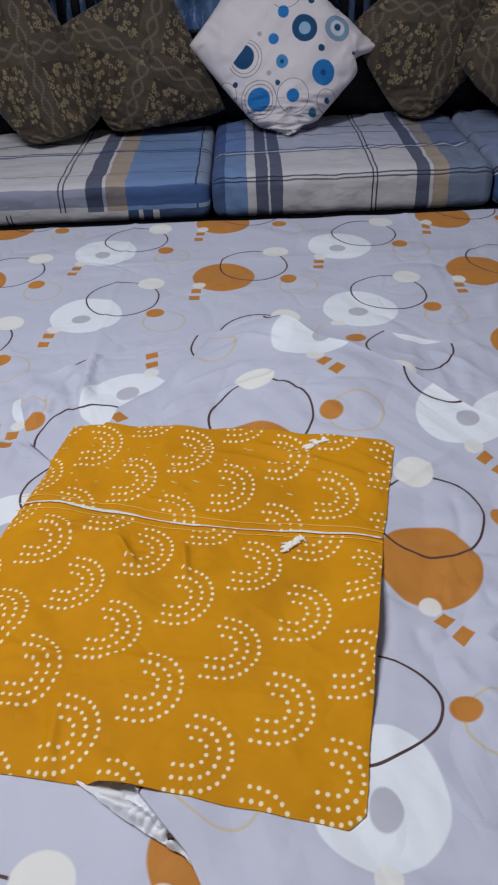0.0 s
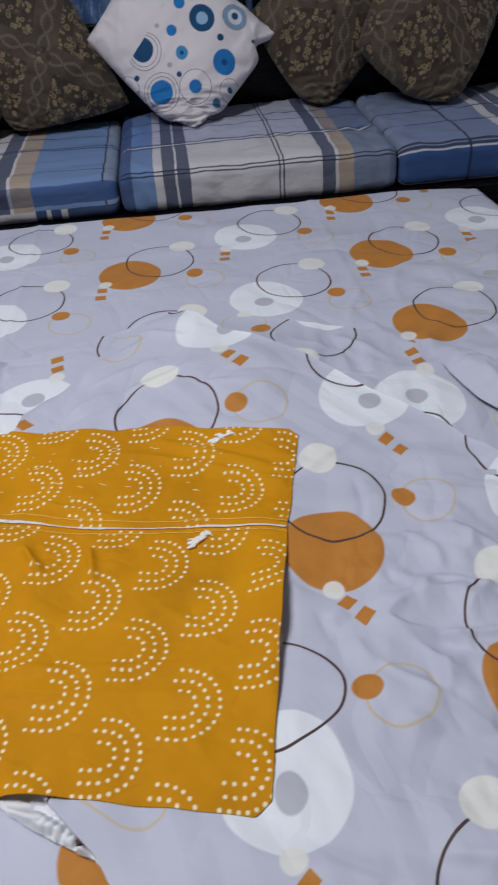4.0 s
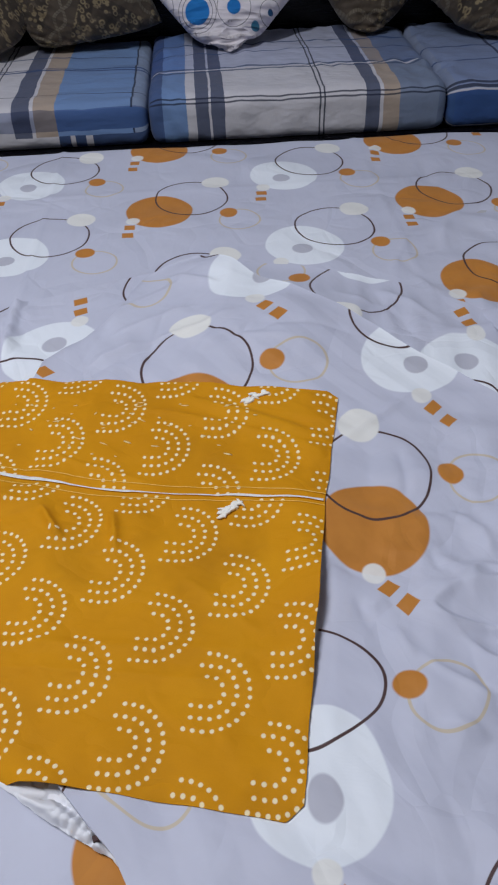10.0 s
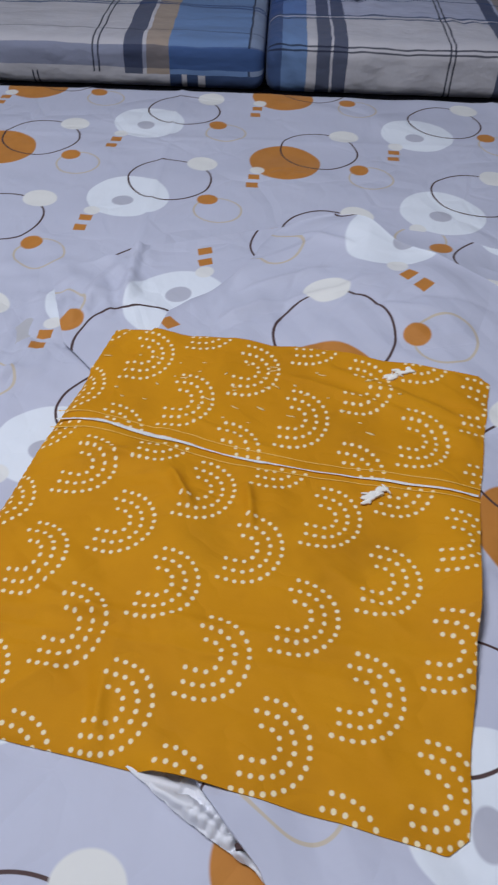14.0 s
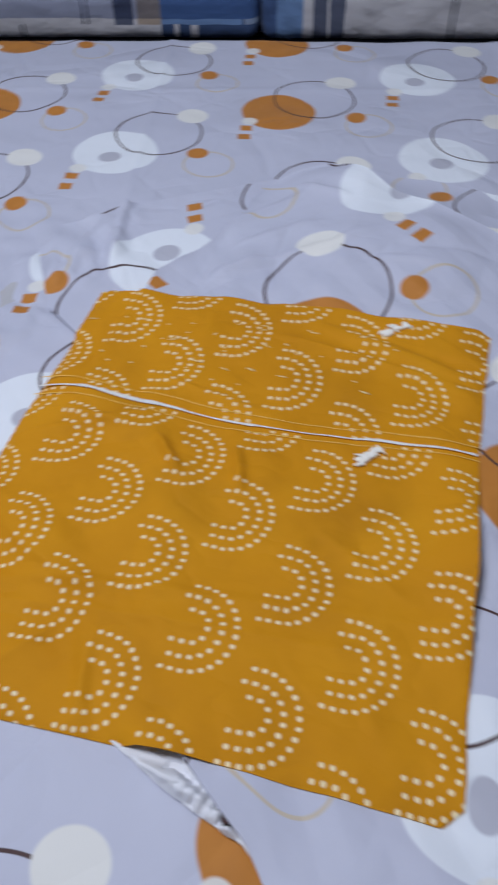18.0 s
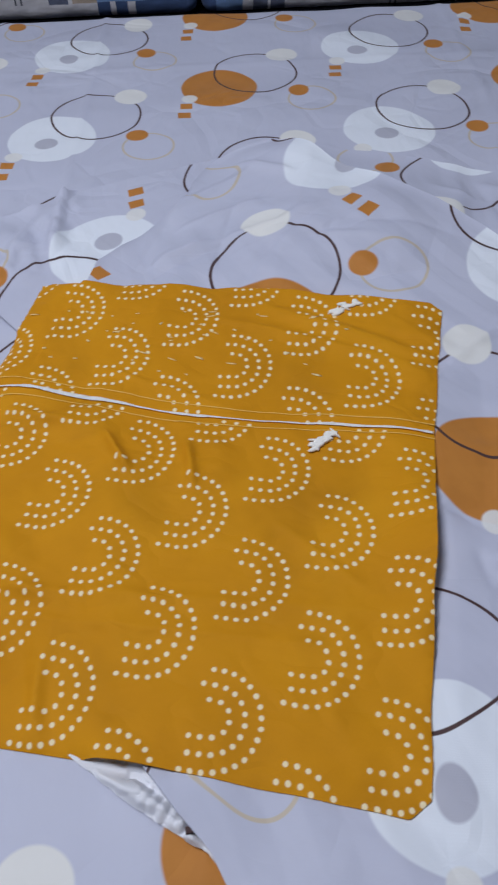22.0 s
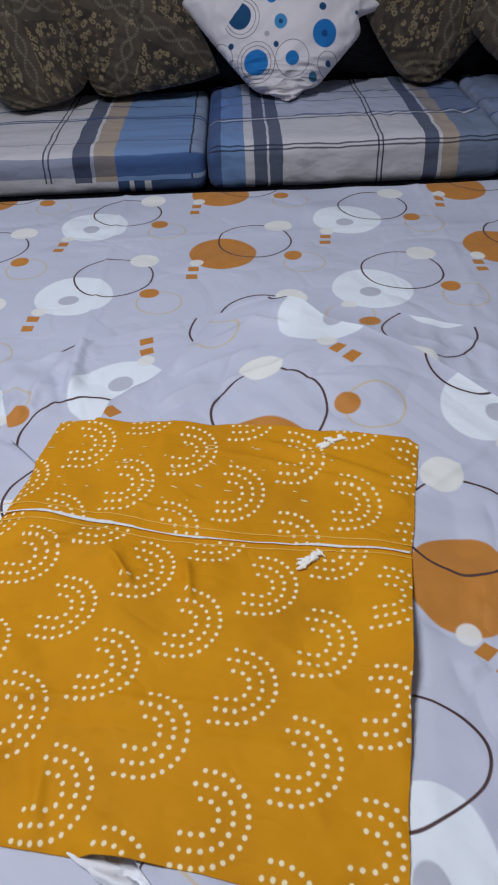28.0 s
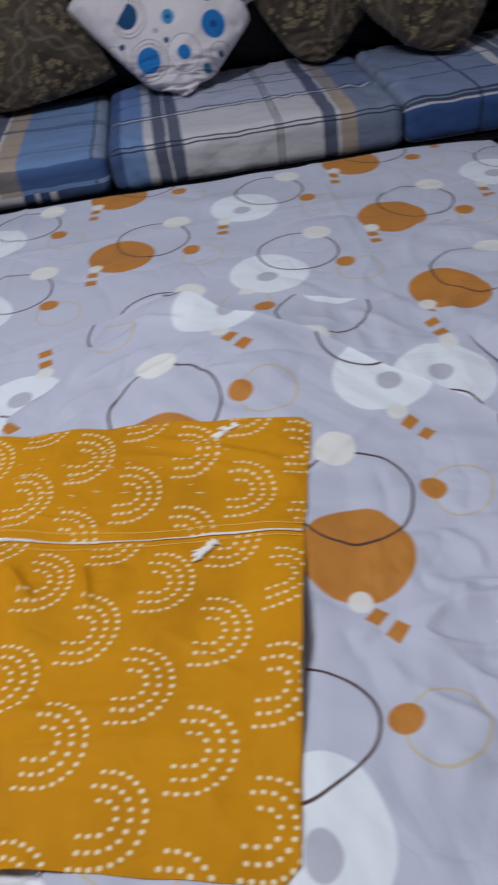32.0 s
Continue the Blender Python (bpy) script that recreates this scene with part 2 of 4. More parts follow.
def plaid_material(name, stops, front, lines, bands, patches=()):
    """Woven checks. stops: colours along the length; lines and bands: across, by the way round the cushion."""
    n = Nodes(name)
    uv = n.uv()
    wob = n.v("SCALE", n.v("SUBTRACT", n.noise(uv, 14.0, 2.0, colour=True), (0.5, 0.5, 0.5)))
    wob.node.inputs["Scale"].default_value = 0.008
    q = n.v("ADD", uv, wob)
    sep = n.add("ShaderNodeSeparateXYZ")
    n.put(sep, 0, q)
    u, v = sep.outputs[0], sep.outputs[1]
    col = n.ramp(n.m("DIVIDE", u, 0.8), stops, "CONSTANT")
    for lo, hi, tint, alpha in bands:
        inside = n.m("MULTIPLY", n.m("GREATER_THAN", v, lo), n.m("LESS_THAN", v, hi))
        col = n.mix(n.m("MULTIPLY", inside, alpha), col, tint, "MULTIPLY")
    for at, half, tint in lines:
        mask = n.step(n.m("ABSOLUTE", n.m("SUBTRACT", v, at)), half, half + 0.0012, False)
        col = n.mix(n.m("MULTIPLY", mask, 0.85), col, tint)
    for at, half, tint in front:
        mask = n.step(n.m("ABSOLUTE", n.m("SUBTRACT", u, at)), half, half + 0.0012, False)
        col = n.mix(n.m("MULTIPLY", mask, 0.9), col, tint)
    for u0, u1, v0, v1, tint in patches:
        across = n.m("MULTIPLY", n.m("GREATER_THAN", u, u0), n.m("LESS_THAN", u, u1))
        along = n.m("MULTIPLY", n.m("GREATER_THAN", v, v0), n.m("LESS_THAN", v, v1))
        col = n.mix(n.m("MULTIPLY", across, along), col, tint)
    yarn = n.noise(n.v("MULTIPLY", uv, (1, 0.15, 1)), 420.0, 2.0)
    col = n.mix(n.m("MULTIPLY", yarn, 0.12), col, (0.08, 0.10, 0.16))
    nor = n.bump(n.noise(n.v("MULTIPLY", uv, (1, 1.6, 1)), 9.0, 3.0, 0.5), 0.8, 0.014)
    nor = n.bump(weave(n, uv, 3800.0), 0.10, 0.0004, nor)
    return n.done(col, 0.8, nor, 0.08, 0.2)


def brocade_material():
    """Brown-taupe brocade with braided bands, rosettes and gold scrolls."""
    n = Nodes("brown_gold_brocade")
    uv = n.uv()
    tone = n.noise(uv, 7.0, 4.0, 0.65)
    col = n.ramp(tone, [(0.3, (0.046, 0.035, 0.026)), (0.7, (0.102, 0.076, 0.052))])
    sep = n.add("ShaderNodeSeparateXYZ")
    n.put(sep, 0, uv)
    u, v = sep.outputs[0], sep.outputs[1]
    P = 0.26
    fu = n.m("SUBTRACT", n.m("FRACT", n.m("DIVIDE", u, P)), 0.5)
    fv = n.m("SUBTRACT", n.m("FRACT", n.m("DIVIDE", v, P)), 0.5)

    def braid(along, across):
        mask = None
        for sgn in (1.0, -1.0):
            c = n.m("MULTIPLY", n.m("SINE", n.m("MULTIPLY", along, 2 * math.pi / 0.13)), 0.016 * sgn)
            d = n.m("ABSOLUTE", n.m("SUBTRACT", n.m("MULTIPLY", across, P), c))
            bead = n.m("GREATER_THAN", n.m("SINE", n.m("MULTIPLY", along, 2 * math.pi / 0.0085)), -0.35)
            k = n.m("MULTIPLY", n.step(d, 0.0042, 0.0056, False), n.m("ADD", n.m("MULTIPLY", bead, 0.6), 0.4))
            rim = n.m("MULTIPLY", n.step(n.m("ABSOLUTE", n.m("SUBTRACT", d, 0.0078)), 0.0012, 0.0024, False), -0.55)
            k = n.m("ADD", k, rim)
            mask = k if mask is None else n.m("MAXIMUM", mask, k)
        return mask

    band = n.m("MAXIMUM", braid(u, fv), braid(v, fu))
    col = n.mix(n.m("MAXIMUM", n.m("MULTIPLY", band, 0.85), 0.0), col, (0.150, 0.128, 0.094))
    col = n.mix(n.m("MULTIPLY", n.m("MINIMUM", band, 0.0), -1.6), col, (0.022, 0.018, 0.016))
    # gold scrolls fill the fields between the braids
    warp = n.v("SCALE", n.v("SUBTRACT", n.noise(uv, 26.0, 1.0, colour=True), (0.5, 0.5, 0.5)))
    warp.node.inputs["Scale"].default_value = 0.012
    cell = n.voronoi(n.v("ADD", uv, warp), 58.0)
    curl = n.m("MULTIPLY", n.step(n.m("ABSOLUTE", n.m("SUBTRACT", cell, 0.34)), 0.07, 0.15, False), n.step(n.noise(uv, 75.0, 1.0), 0.29, 0.38))
    du = n.m("SUBTRACT", 0.5, n.m("ABSOLUTE", fu))
    dv = n.m("SUBTRACT", 0.5, n.m("ABSOLUTE", fv))
    far = n.m("SQRT", n.m("ADD", n.m("MULTIPLY", du, du), n.m("MULTIPLY", dv, dv)))
    square = n.m("MAXIMUM", du, dv)
    frame_band = n.step(n.m("ABSOLUTE", n.m("SUBTRACT", square, 0.27)), 0.070, 0.085, False)
    middle = n.step(n.m("ADD", far, n.m("MULTIPLY", n.noise(uv, 30.0, 2.0), 0.06)), 0.20, 0.25, False)
    field = n.m("MAXIMUM", frame_band, middle)
    clear = n.step(n.m("MINIMUM", n.m("ABSOLUTE", fu), n.m("ABSOLUTE", fv)), 0.085, 0.11)
    field = n.m("MULTIPLY", field, clear)
    core = n.m("SQRT", n.m("ADD", n.m("MULTIPLY", fu, fu), n.m("MULTIPLY", fv, fv)))
    rosette = n.step(core, 0.085, 0.11, False)
    gold = n.m("MULTIPLY", curl, n.m("MAXIMUM", field, rosette))
    col = n.mix(n.m("MULTIPLY", gold, n.m("ADD", 0.45, n.m("MULTIPLY", n.noise(uv, 9.0, 2.0), 0.7))), col, (0.255, 0.198, 0.108))
    shade = n.m("MULTIPLY", n.step(cell, 0.50, 0.60), n.m("MAXIMUM", field, rosette))
    col = n.mix(n.m("MULTIPLY", shade, 0.6), col, (0.02, 0.016, 0.013))
    nor = n.bump(n.m("ADD", gold, n.m("MULTIPLY", band, 0.7)), 0.5, 0.0015)
    nor = n.bump(n.noise(uv, 11.0, 3.0), 0.9, 0.022, nor)
    nor = n.bump(weave(n, uv, 3600.0), 0.2, 0.0005, nor)
    return n.done(col, n.m("SUBTRACT", 0.72, n.m("MULTIPLY", gold, 0.22)), nor, 0.15, 0.3)


def dotted_pillow_material():
    """White cotton with blue spots and thin rings; the spots lie where the print has them."""
    n = Nodes("white_blue_spotted_cotton")
    uv = n.uv()
    wob = n.v("SCALE", n.v("SUBTRACT", n.noise(uv, 12.0, 2.0, colour=True), (0.5, 0.5, 0.5)))
    wob.node.inputs["Scale"].default_value = 0.008
    q0 = n.v("MULTIPLY", n.v("ADD", uv, wob), (1, 1, 0))
    col = n.ramp(n.noise(uv, 8.0, 3.0), [(0.3, (0.745, 0.705, 0.755)), (0.7, (0.81, 0.77, 0.815))])
    blue, navy, pale, ink = (0.02, 0.20, 0.56), (0.012, 0.075, 0.19), (0.22, 0.36, 0.52), (0.03, 0.035, 0.05)

    sep = n.add("ShaderNodeSeparateXYZ")
    n.put(sep, 0, q0)
    side = n.m("SUBTRACT", n.m("MULTIPLY", n.m("SUBTRACT", sep.outputs[0], 0.04), 0.78), n.m("MULTIPLY", n.m("SUBTRACT", sep.outputs[1], 0.165), 0.627))
    printed = n.step(side, -0.001, 0.001)

    def spot(cx, cy, r, tint, alpha=1.0):
        nonlocal col
        d = n.v("LENGTH", n.v("SUBTRACT", q0, (cx, cy, 0)))
        col = n.mix(n.m("MULTIPLY", n.step(d, r - 0.0012, r + 0.0012, False), printed), col, tint)

    def hoop(cx, cy, r, tint=ink):
        nonlocal col
        d = n.m("ABSOLUTE", n.m("SUBTRACT", n.v("LENGTH", n.v("SUBTRACT", q0, (cx, cy, 0))), r))
        col = n.mix(n.m("MULTIPLY", n.m("MULTIPLY", n.step(d, 0.0005, 0.0014, False), 0.75), printed), col, tint)

    SPOTS(spot, hoop, blue, navy, pale)
    sep = n.add("ShaderNodeSeparateXYZ")
    n.put(sep, 0, uv)
    foot = n.m("ADD", 0.02, n.step(n.m("MULTIPLY", sep.outputs[1], -1.0), 0.14, 0.21))
    gathers = n.m("ABSOLUTE", n.m("SUBTRACT", n.noise(n.v("MULTIPLY", uv, (0.5, 2.2, 1)), 12.0, 2.0, 0.5), 0.5))
    nor = n.bump(n.m("MULTIPLY", gathers, foot), 1.0, 0.07)
    nor = n.bump(n.noise(uv, 9.0, 3.0, 0.5), 0.6, 0.014, nor)
    nor = n.bump(n.noise(uv, 500.0, 2.0), 0.1, 0.0004, nor)
    return n.done(col, 0.75, nor, 0.08, 0.2)


def SPOTS(spot, hoop, blue, navy, pale):
    """The print of the white pillow, about its middle, x across and y up, in metres."""
    teal, grey = (0.05, 0.22, 0.36), (0.45, 0.44, 0.50)
    for cx, cy, r, tint in ((0.007, 0.069, 17, blue), (-0.022, -0.005, 16, blue), (0.004, -0.068, 19, (0.06, 0.28, 0.58)), (-0.010, -0.1265, 8, navy), (-0.116, -0.051, 34, navy), (-0.0675, -0.173, 34, blue), (0.038, -0.1645, 19, blue), (0.133, -0.096, 35, blue), (0.072, 0.025, 39, navy), (0.174, 0.030, 36, pale), (0.0915, 0.104, 10, navy), (0.126, -0.030, 10, navy), (-0.141, -0.127, 8, navy), (0.147, -0.172, 9, navy), (0.103, -0.2095, 13, teal), (-0.002, -0.278, 13, navy), (0.2305, -0.034, 6, navy), (-0.037, -0.099, 7, grey), (-0.065, 0.010, 7, grey)):
        spot(cx, cy, r / 1000, tint)
    spot(0.072, 0.025, 0.018, (0.30, 0.50, 0.72))
    spot(0.174, 0.030, 0.022, (0.66, 0.69, 0.76))
    spot(0.174, 0.032, 0.010, navy)
    spot(0.133, -0.096, 0.009, (0.01, 0.08, 0.30))
    spot(0.004, -0.068, 0.006, navy)
    for cx, cy, r in ((-0.112, -0.054, 43), (-0.110, -0.056, 52), (-0.0675, -0.173, 43), (-0.0675, -0.173, 54), (0.038, -0.1645, 49), (0.147, -0.172, 32), (0.010, 0.135, 56), (-0.004, 0.150, 24), (-0.078, 0.086, 42), (0.174, 0.030, 37), (-0.175, -0.155, 38)):
        hoop(cx, cy, r / 1000)


def curtain_material():
    """Blue satin curtain with a paler damask figure."""
    n = Nodes("blue_damask_satin")
    uv = n.uv()
    fig = n.noise(n.v("MULTIPLY", uv, (1.0, 0.55, 1)), 15.0, 4.0, 0.65)
    fig = n.m("MULTIPLY", n.step(fig, 0.52, 0.58), n.step(n.noise(uv, 70.0, 3.0, 0.6), 0.40, 0.56))
    tone = n.noise(n.v("MULTIPLY", uv, (1.0, 0.2, 1)), 9.0, 3.0)
    col = n.mix(fig, n.ramp(tone, [(0.3, (0.135, 0.245, 0.48)), (0.7, (0.20, 0.335, 0.60))]), (0.42, 0.57, 0.82))
    rough = n.m("SUBTRACT", 0.46, n.m("MULTIPLY", fig, 0.10))
    nor = n.bump(n.noise(n.v("MULTIPLY", uv, (1.0, 0.22, 1)), 22.0, 3.0), 0.6, 0.014)
    nor = n.bump(n.m("ADD", fig, n.m("MULTIPLY", n.noise(uv, 500.0, 2.0), 0.4)), 0.25, 0.001, nor)
    return n.done(col, rough, nor, 0.05, 0.5, 0.38)


def wood_material():
    n = Nodes("dark_lacquered_wood")
    where = n.obj()
    grain = n.noise(n.v("MULTIPLY", where, (3.0, 40.0, 40.0)), 3.0, 4.0)
    col = n.ramp(grain, [(0.3, (0.002, 0.002, 0.004)), (0.7, (0.004, 0.004, 0.006))])
    return n.done(col, n.m("ADD", 0.20, n.m("MULTIPLY", grain, 0.15)), n.bump(grain, 0.12, 0.001), 0.0, 0.22)


def plain_material(name, lo, hi, rough, scale, bump=0.2):
    n = Nodes(name)
    t = n.noise(n.obj(), scale, 5.0)
    return n.done(n.ramp(t, [(0.3, lo), (0.7, hi)]), rough, n.bump(t, bump, 0.003))


SHEET, COVER, BROCADE, SPOTTED = sheet_material(), cover_material(), brocade_material(), dotted_pillow_material()
CURTAIN, WOOD = curtain_material(), wood_material()
WALL = plain_material("painted_plaster", (0.68, 0.68, 0.70), (0.74, 0.74, 0.75), 0.85, 3.0)
CEILING = plain_material("white_ceiling_paint", (0.70, 0.70, 0.70), (0.75, 0.75, 0.75), 0.9, 3.0)
FLOOR = plain_material("dark_floor_tile", (0.05, 0.048, 0.05), (0.075, 0.07, 0.07), 0.35, 6.0, 0.05)
TICKING = plain_material("mattress_ticking", (0.42, 0.42, 0.45), (0.5, 0.5, 0.53), 0.9, 20.0)
ZIP = plain_material("white_zip_tape", (0.66, 0.64, 0.61), (0.82, 0.81, 0.79), 0.7, 120.0, 0.01)
THREAD = plain_material("cream_cotton_thread", (0.84, 0.82, 0.76), (0.90, 0.88, 0.83), 0.85, 200.0, 0.01)
STITCH = plain_material("mustard_stitching", (0.74, 0.44, 0.07), (0.82, 0.52, 0.12), 0.8, 200.0, 0.01)
LINT = plain_material("cream_lint", (0.80, 0.62, 0.26), (0.88, 0.74, 0.42), 0.9, 200.0, 0.01)
HEM = plain_material("white_lining_cotton", (0.72, 0.735, 0.79), (0.79, 0.80, 0.85), 0.8, 40.0, 0.05)


# ---------------------------------------------------------------- mesh helpers
def mesh(name, verts, faces, material, parent=None, uvs=None, smooth=True, label=""):
    data = bpy.data.meshes.new(name)
    data.from_pydata([tuple(v) for v in verts], [], faces)
    data.materials.append(material)
    if uvs is not None:
        layer = data.uv_layers.new(name="UVMap")
        for loop in data.loops:
            layer.data[loop.index].uv = uvs[loop.vertex_index]
    for poly in data.polygons:
        poly.use_smooth = smooth
    data.update()
    ob = new(name, data)
    ob.parent = parent
    if label:
        ob["label"] = label
    return ob


def part(name, bm, material, parent=None, label="", smooth=False):
    data = bpy.data.meshes.new(name)
    bm.to_mesh(data)
    bm.free()
    data.materials.append(material)
    for poly in data.polygons:
        poly.use_smooth = smooth
    ob = new(name, data)
    ob.parent = parent
    if label:
        ob["label"] = label
    return ob


def box(x0, x1, y0, y1, z0, z1, bevel=0.0, segments=2):
    bm = bmesh.new()
    bmesh.ops.create_cube(bm, size=1.0, matrix=Matrix.Translation(((x0 + x1) / 2, (y0 + y1) / 2, (z0 + z1) / 2)) @ Matrix.Diagonal((x1 - x0, y1 - y0, z1 - z0, 1)))
    if bevel:
        bmesh.ops.bevel(bm, geom=bm.edges[:], offset=bevel, segments=segments, affect="EDGES", profile=0.6)
    return bm


def thing(name, place, label, category, group=""):
    ob = new(name)
    ob.location = place
    return tagged(ob, label, category, group)


def grid_faces(rows, cols, wrap=False):
    out = []
    for i in range(rows - 1):
        for j in range(cols if wrap else cols - 1):
            k = (j + 1) % cols
            out.append((i * cols + j, i * cols + k, (i + 1) * cols + k, (i + 1) * cols + j))
    return out


def poly_at(points, t):
    """The point a share t of the way along a line of points, by their length."""
    p = np.array(points, float)
    step = np.linalg.norm(np.diff(p, axis=0), axis=1)
    s = np.concatenate([[0], np.cumsum(step)]) / step.sum()
    return np.array([np.interp(t, s, p[:, k]) for k in range(p.shape[1])])


def _noise(x, y, seed):
    return noise.noise(Vector((x, y, seed)))


_noises = np.vectorize(_noise, otypes=[float])


def ripple(x, y, scale, seed=0.0):
    if np.ndim(x) or np.ndim(y):
        return _noises(np.asarray(x) * scale, np.asarray(y) * scale, seed)
    return _noise(x * scale, y * scale, seed)


def ridge(x, y, scale, seed=0.0):
    return np.maximum(0.0, 1 - np.abs(ripple(x, y, scale, seed)) * 5)


def bell(x, y, cx, cy, sx, sy, turn=0.0):
    c, s = math.cos(turn), math.sin(turn)
    a, b = (x - cx) * c + (y - cy) * s, -(x - cx) * s + (y - cy) * c
    return np.exp(-((a / sx) ** 2) - ((b / sy) ** 2))


def between(v, lo, hi):
    """0 below lo, 1 above hi, smooth between."""
    k = np.clip((v - lo) / (hi - lo), 0.0, 1.0)
    return k * k * (3 - 2 * k)


def crumple(x, y, seed, slope, longest, count=5):
    """Flat facets meeting in straight folds, as crushed cloth has: folded waves in several directions."""
    rng = random.Random(seed)
    wx = 0.05 * longest / 0.1 * ripple(x, y, 0.35 / longest, seed)
    wy = 0.05 * longest / 0.1 * ripple(x, y, 0.35 / longest, seed + 7.3)
    z = 0.0
    for k in range(count):
        a = rng.uniform(0, math.pi)
        wave = longest * 0.78 ** k
        p = ((x + wx) * math.cos(a) + (y + wy) * math.sin(a)) / wave + rng.random()
        tri = np.arcsin(0.994 * np.sin(2 * math.pi * p)) / math.pi
        gate = between(ripple(x, y, 0.5 / longest, seed + 11.0 + k), -0.15, 0.3)
        z = z + slope * wave * 0.25 * tri * gate
    return z


def creases(seed, count, cx, cy, sx, sy, angle, spread, height, width):
    """Straight, sharp little folds scattered over a patch of cloth, as a height."""
    rng = random.Random(seed)
    rows = []
    for _ in range(count):
        a = angle + rng.gauss(0, spread)
        rows.append((cx + rng.uniform(-sx, sx), cy + rng.uniform(-sy, sy), math.cos(a), math.sin(a), rng.uniform(0.03, 0.10), width * rng.uniform(0.6, 1.6), height * rng.uniform(-0.6, 1.0), rng.uniform(-3, 3)))

    def at(x, y):
        z = 0.0
        for px, py, c, s, half, w, h, bow in rows:
            u, v = (x - px) * c + (y - py) * s, -(x - px) * s + (y - py) * c
            z = z + h * np.exp(-(np.sqrt((v + bow * u * u) ** 2 + 4e-6) - 0.002) / w - np.minimum((u / half) ** 4, 50.0))
        return z

    return at


def fold_lines(rows):
    """Single folds: from, to, height and half-width of each, as a height."""

    def at(x, y):
        z = 0.0
        for x0, y0, x1, y1, h, w in rows:
            length = math.hypot(x1 - x0, y1 - y0)
            c, s = (x1 - x0) / length, (y1 - y0) / length
            u, v = (x - x0) * c + (y - y0) * s, -(x - x0) * s + (y - y0) * c
            z = z + h * np.exp(-(np.sqrt(v * v + 5e-6) - 0.0022) / w - np.minimum((2 * u / length - 1) ** 4, 50.0))
        return z

    return at


def thicken(ob, depth):
    """Give cloth its thickness; the cut edge stays crisp."""
    data = ob.data
    uses = np.zeros(len(data.edges), int)
    for loop in data.loops:
        uses[loop.edge_index] += 1
    for i in np.nonzero(uses == 1)[0]:
        data.edges[int(i)].use_edge_sharp = True
    mod = ob.modifiers.new("thickness", "SOLIDIFY")
    mod.thickness, mod.offset = depth, -1.0
    return ob


# ---------------------------------------------------------------- the room
def slab(name, bounds, material, label, category):
    return tagged(part(name, box(*bounds), material), label, category, kind="structure")


slab("floor", (-2.8, 2.0, -2.0, 3.3, -0.1, 0.0), FLOOR, "dark polished floor of the room", "floor")
slab("wall_north", (-2.8, 2.0, 3.2, 3.35, 0.0, 2.7), WALL, "unseen painted wall, added to close the room and bounce light behind the curtain", "wall")
# South, west, east walls and ceiling: unseen, added to enclose and bounce light.
slab("wall_south", (-2.8, 2.0, -2.0, -1.85, 0.0, 2.7), WALL, "unseen painted wall, added to close the room and bounce light", "wall")
slab("wall_west", (-2.8, -2.65, -1.85, 3.2, 0.0, 2.7), WALL, "unseen painted wall, added to close the room and bounce light", "wall")
# Set close to the bed and pale, to brighten its right side.
slab("bounce_wall_east", (1.85, 2.0, -1.85, 3.2, 0.0, 2.7), WALL, "unseen painted wall, added to close the room and bounce light", "wall")
slab("ceiling", (-2.8, 2.0, -2.0, 3.35, 2.7, 2.8), CEILING, "unseen white ceiling, added to close the room", "ceiling")

# ---------------------------------------------------------------- bed
BED = 0.40
FAR, EAST, WEST, NEAR = 1.800, 0.80, -1.25, -0.10

bed = thing("bed", (-0.2, 0.85, 0), "low bed with a thick mattress on a dark frame", "bed")


def bed_part(name, bounds, material, bevel):
    ob = part(name, box(*bounds, bevel=bevel), material, bed)
    ob.matrix_parent_inverse = Matrix.Translation(-bed.location)
    return ob


bed_part("mattress", (WEST + 0.01, EAST - 0.012, NEAR + 0.01, FAR - 0.012, 0.20, BED - 0.006), TICKING, 0.03)
bed_part("bed_frame", (WEST + 0.03, EAST - 0.03, NEAR + 0.03, FAR - 0.03, 0.10, 0.20), WOOD, 0.006)
for lx in (WEST + 0.08, EAST - 0.08):
    for ly in (NEAR + 0.08, FAR - 0.08):
        bed_part("leg", (lx - 0.03, lx + 0.03, ly - 0.03, ly + 0.03, 0.0, 0.10), WOOD, 0.004)


base_folds = creases(11, 34, -0.1, 1.35, 0.9, 0.45, 1.2, 0.7, 0.0050, 0.009)
west_folds = creases(12, 16, -0.36, 0.98, 0.10, 0.14, 1.2, 0.8, 0.009, 0.007)
east_folds = creases(13, 16, 0.62, 1.25, 0.16, 0.35, 0.9, 0.6, 0.011, 0.012)


def base_height(x, y):
    z = BED + 0.0020 * ripple(x, y, 3.0) + 0.0006 * ripple(x, y, 9.0, 3.0)
    z = z + base_folds(x, y) + west_folds(x, y) + east_folds(x, y)
    z = z + crumple(x, y, 41, 0.055, 0.20, 4) + between(x, 0.35, 0.6) * between(-y, -1.76, -1.55) * crumple(x, y, 42, 0.24, 0.12)
    z = z + bell(x, y, -0.36, 0.95, 0.10, 0.20) * crumple(x, y, 43, 0.45, 0.085)
    # pressed fold lines from the packet
    z = z + 0.0036 * np.exp(-np.abs(x + 0.235) / 0.007) + 0.0028 * np.exp(-np.abs(x - 0.395) / 0.007) + 0.0026 * np.exp(-np.abs(y - 1.56) / 0.007)
    return z


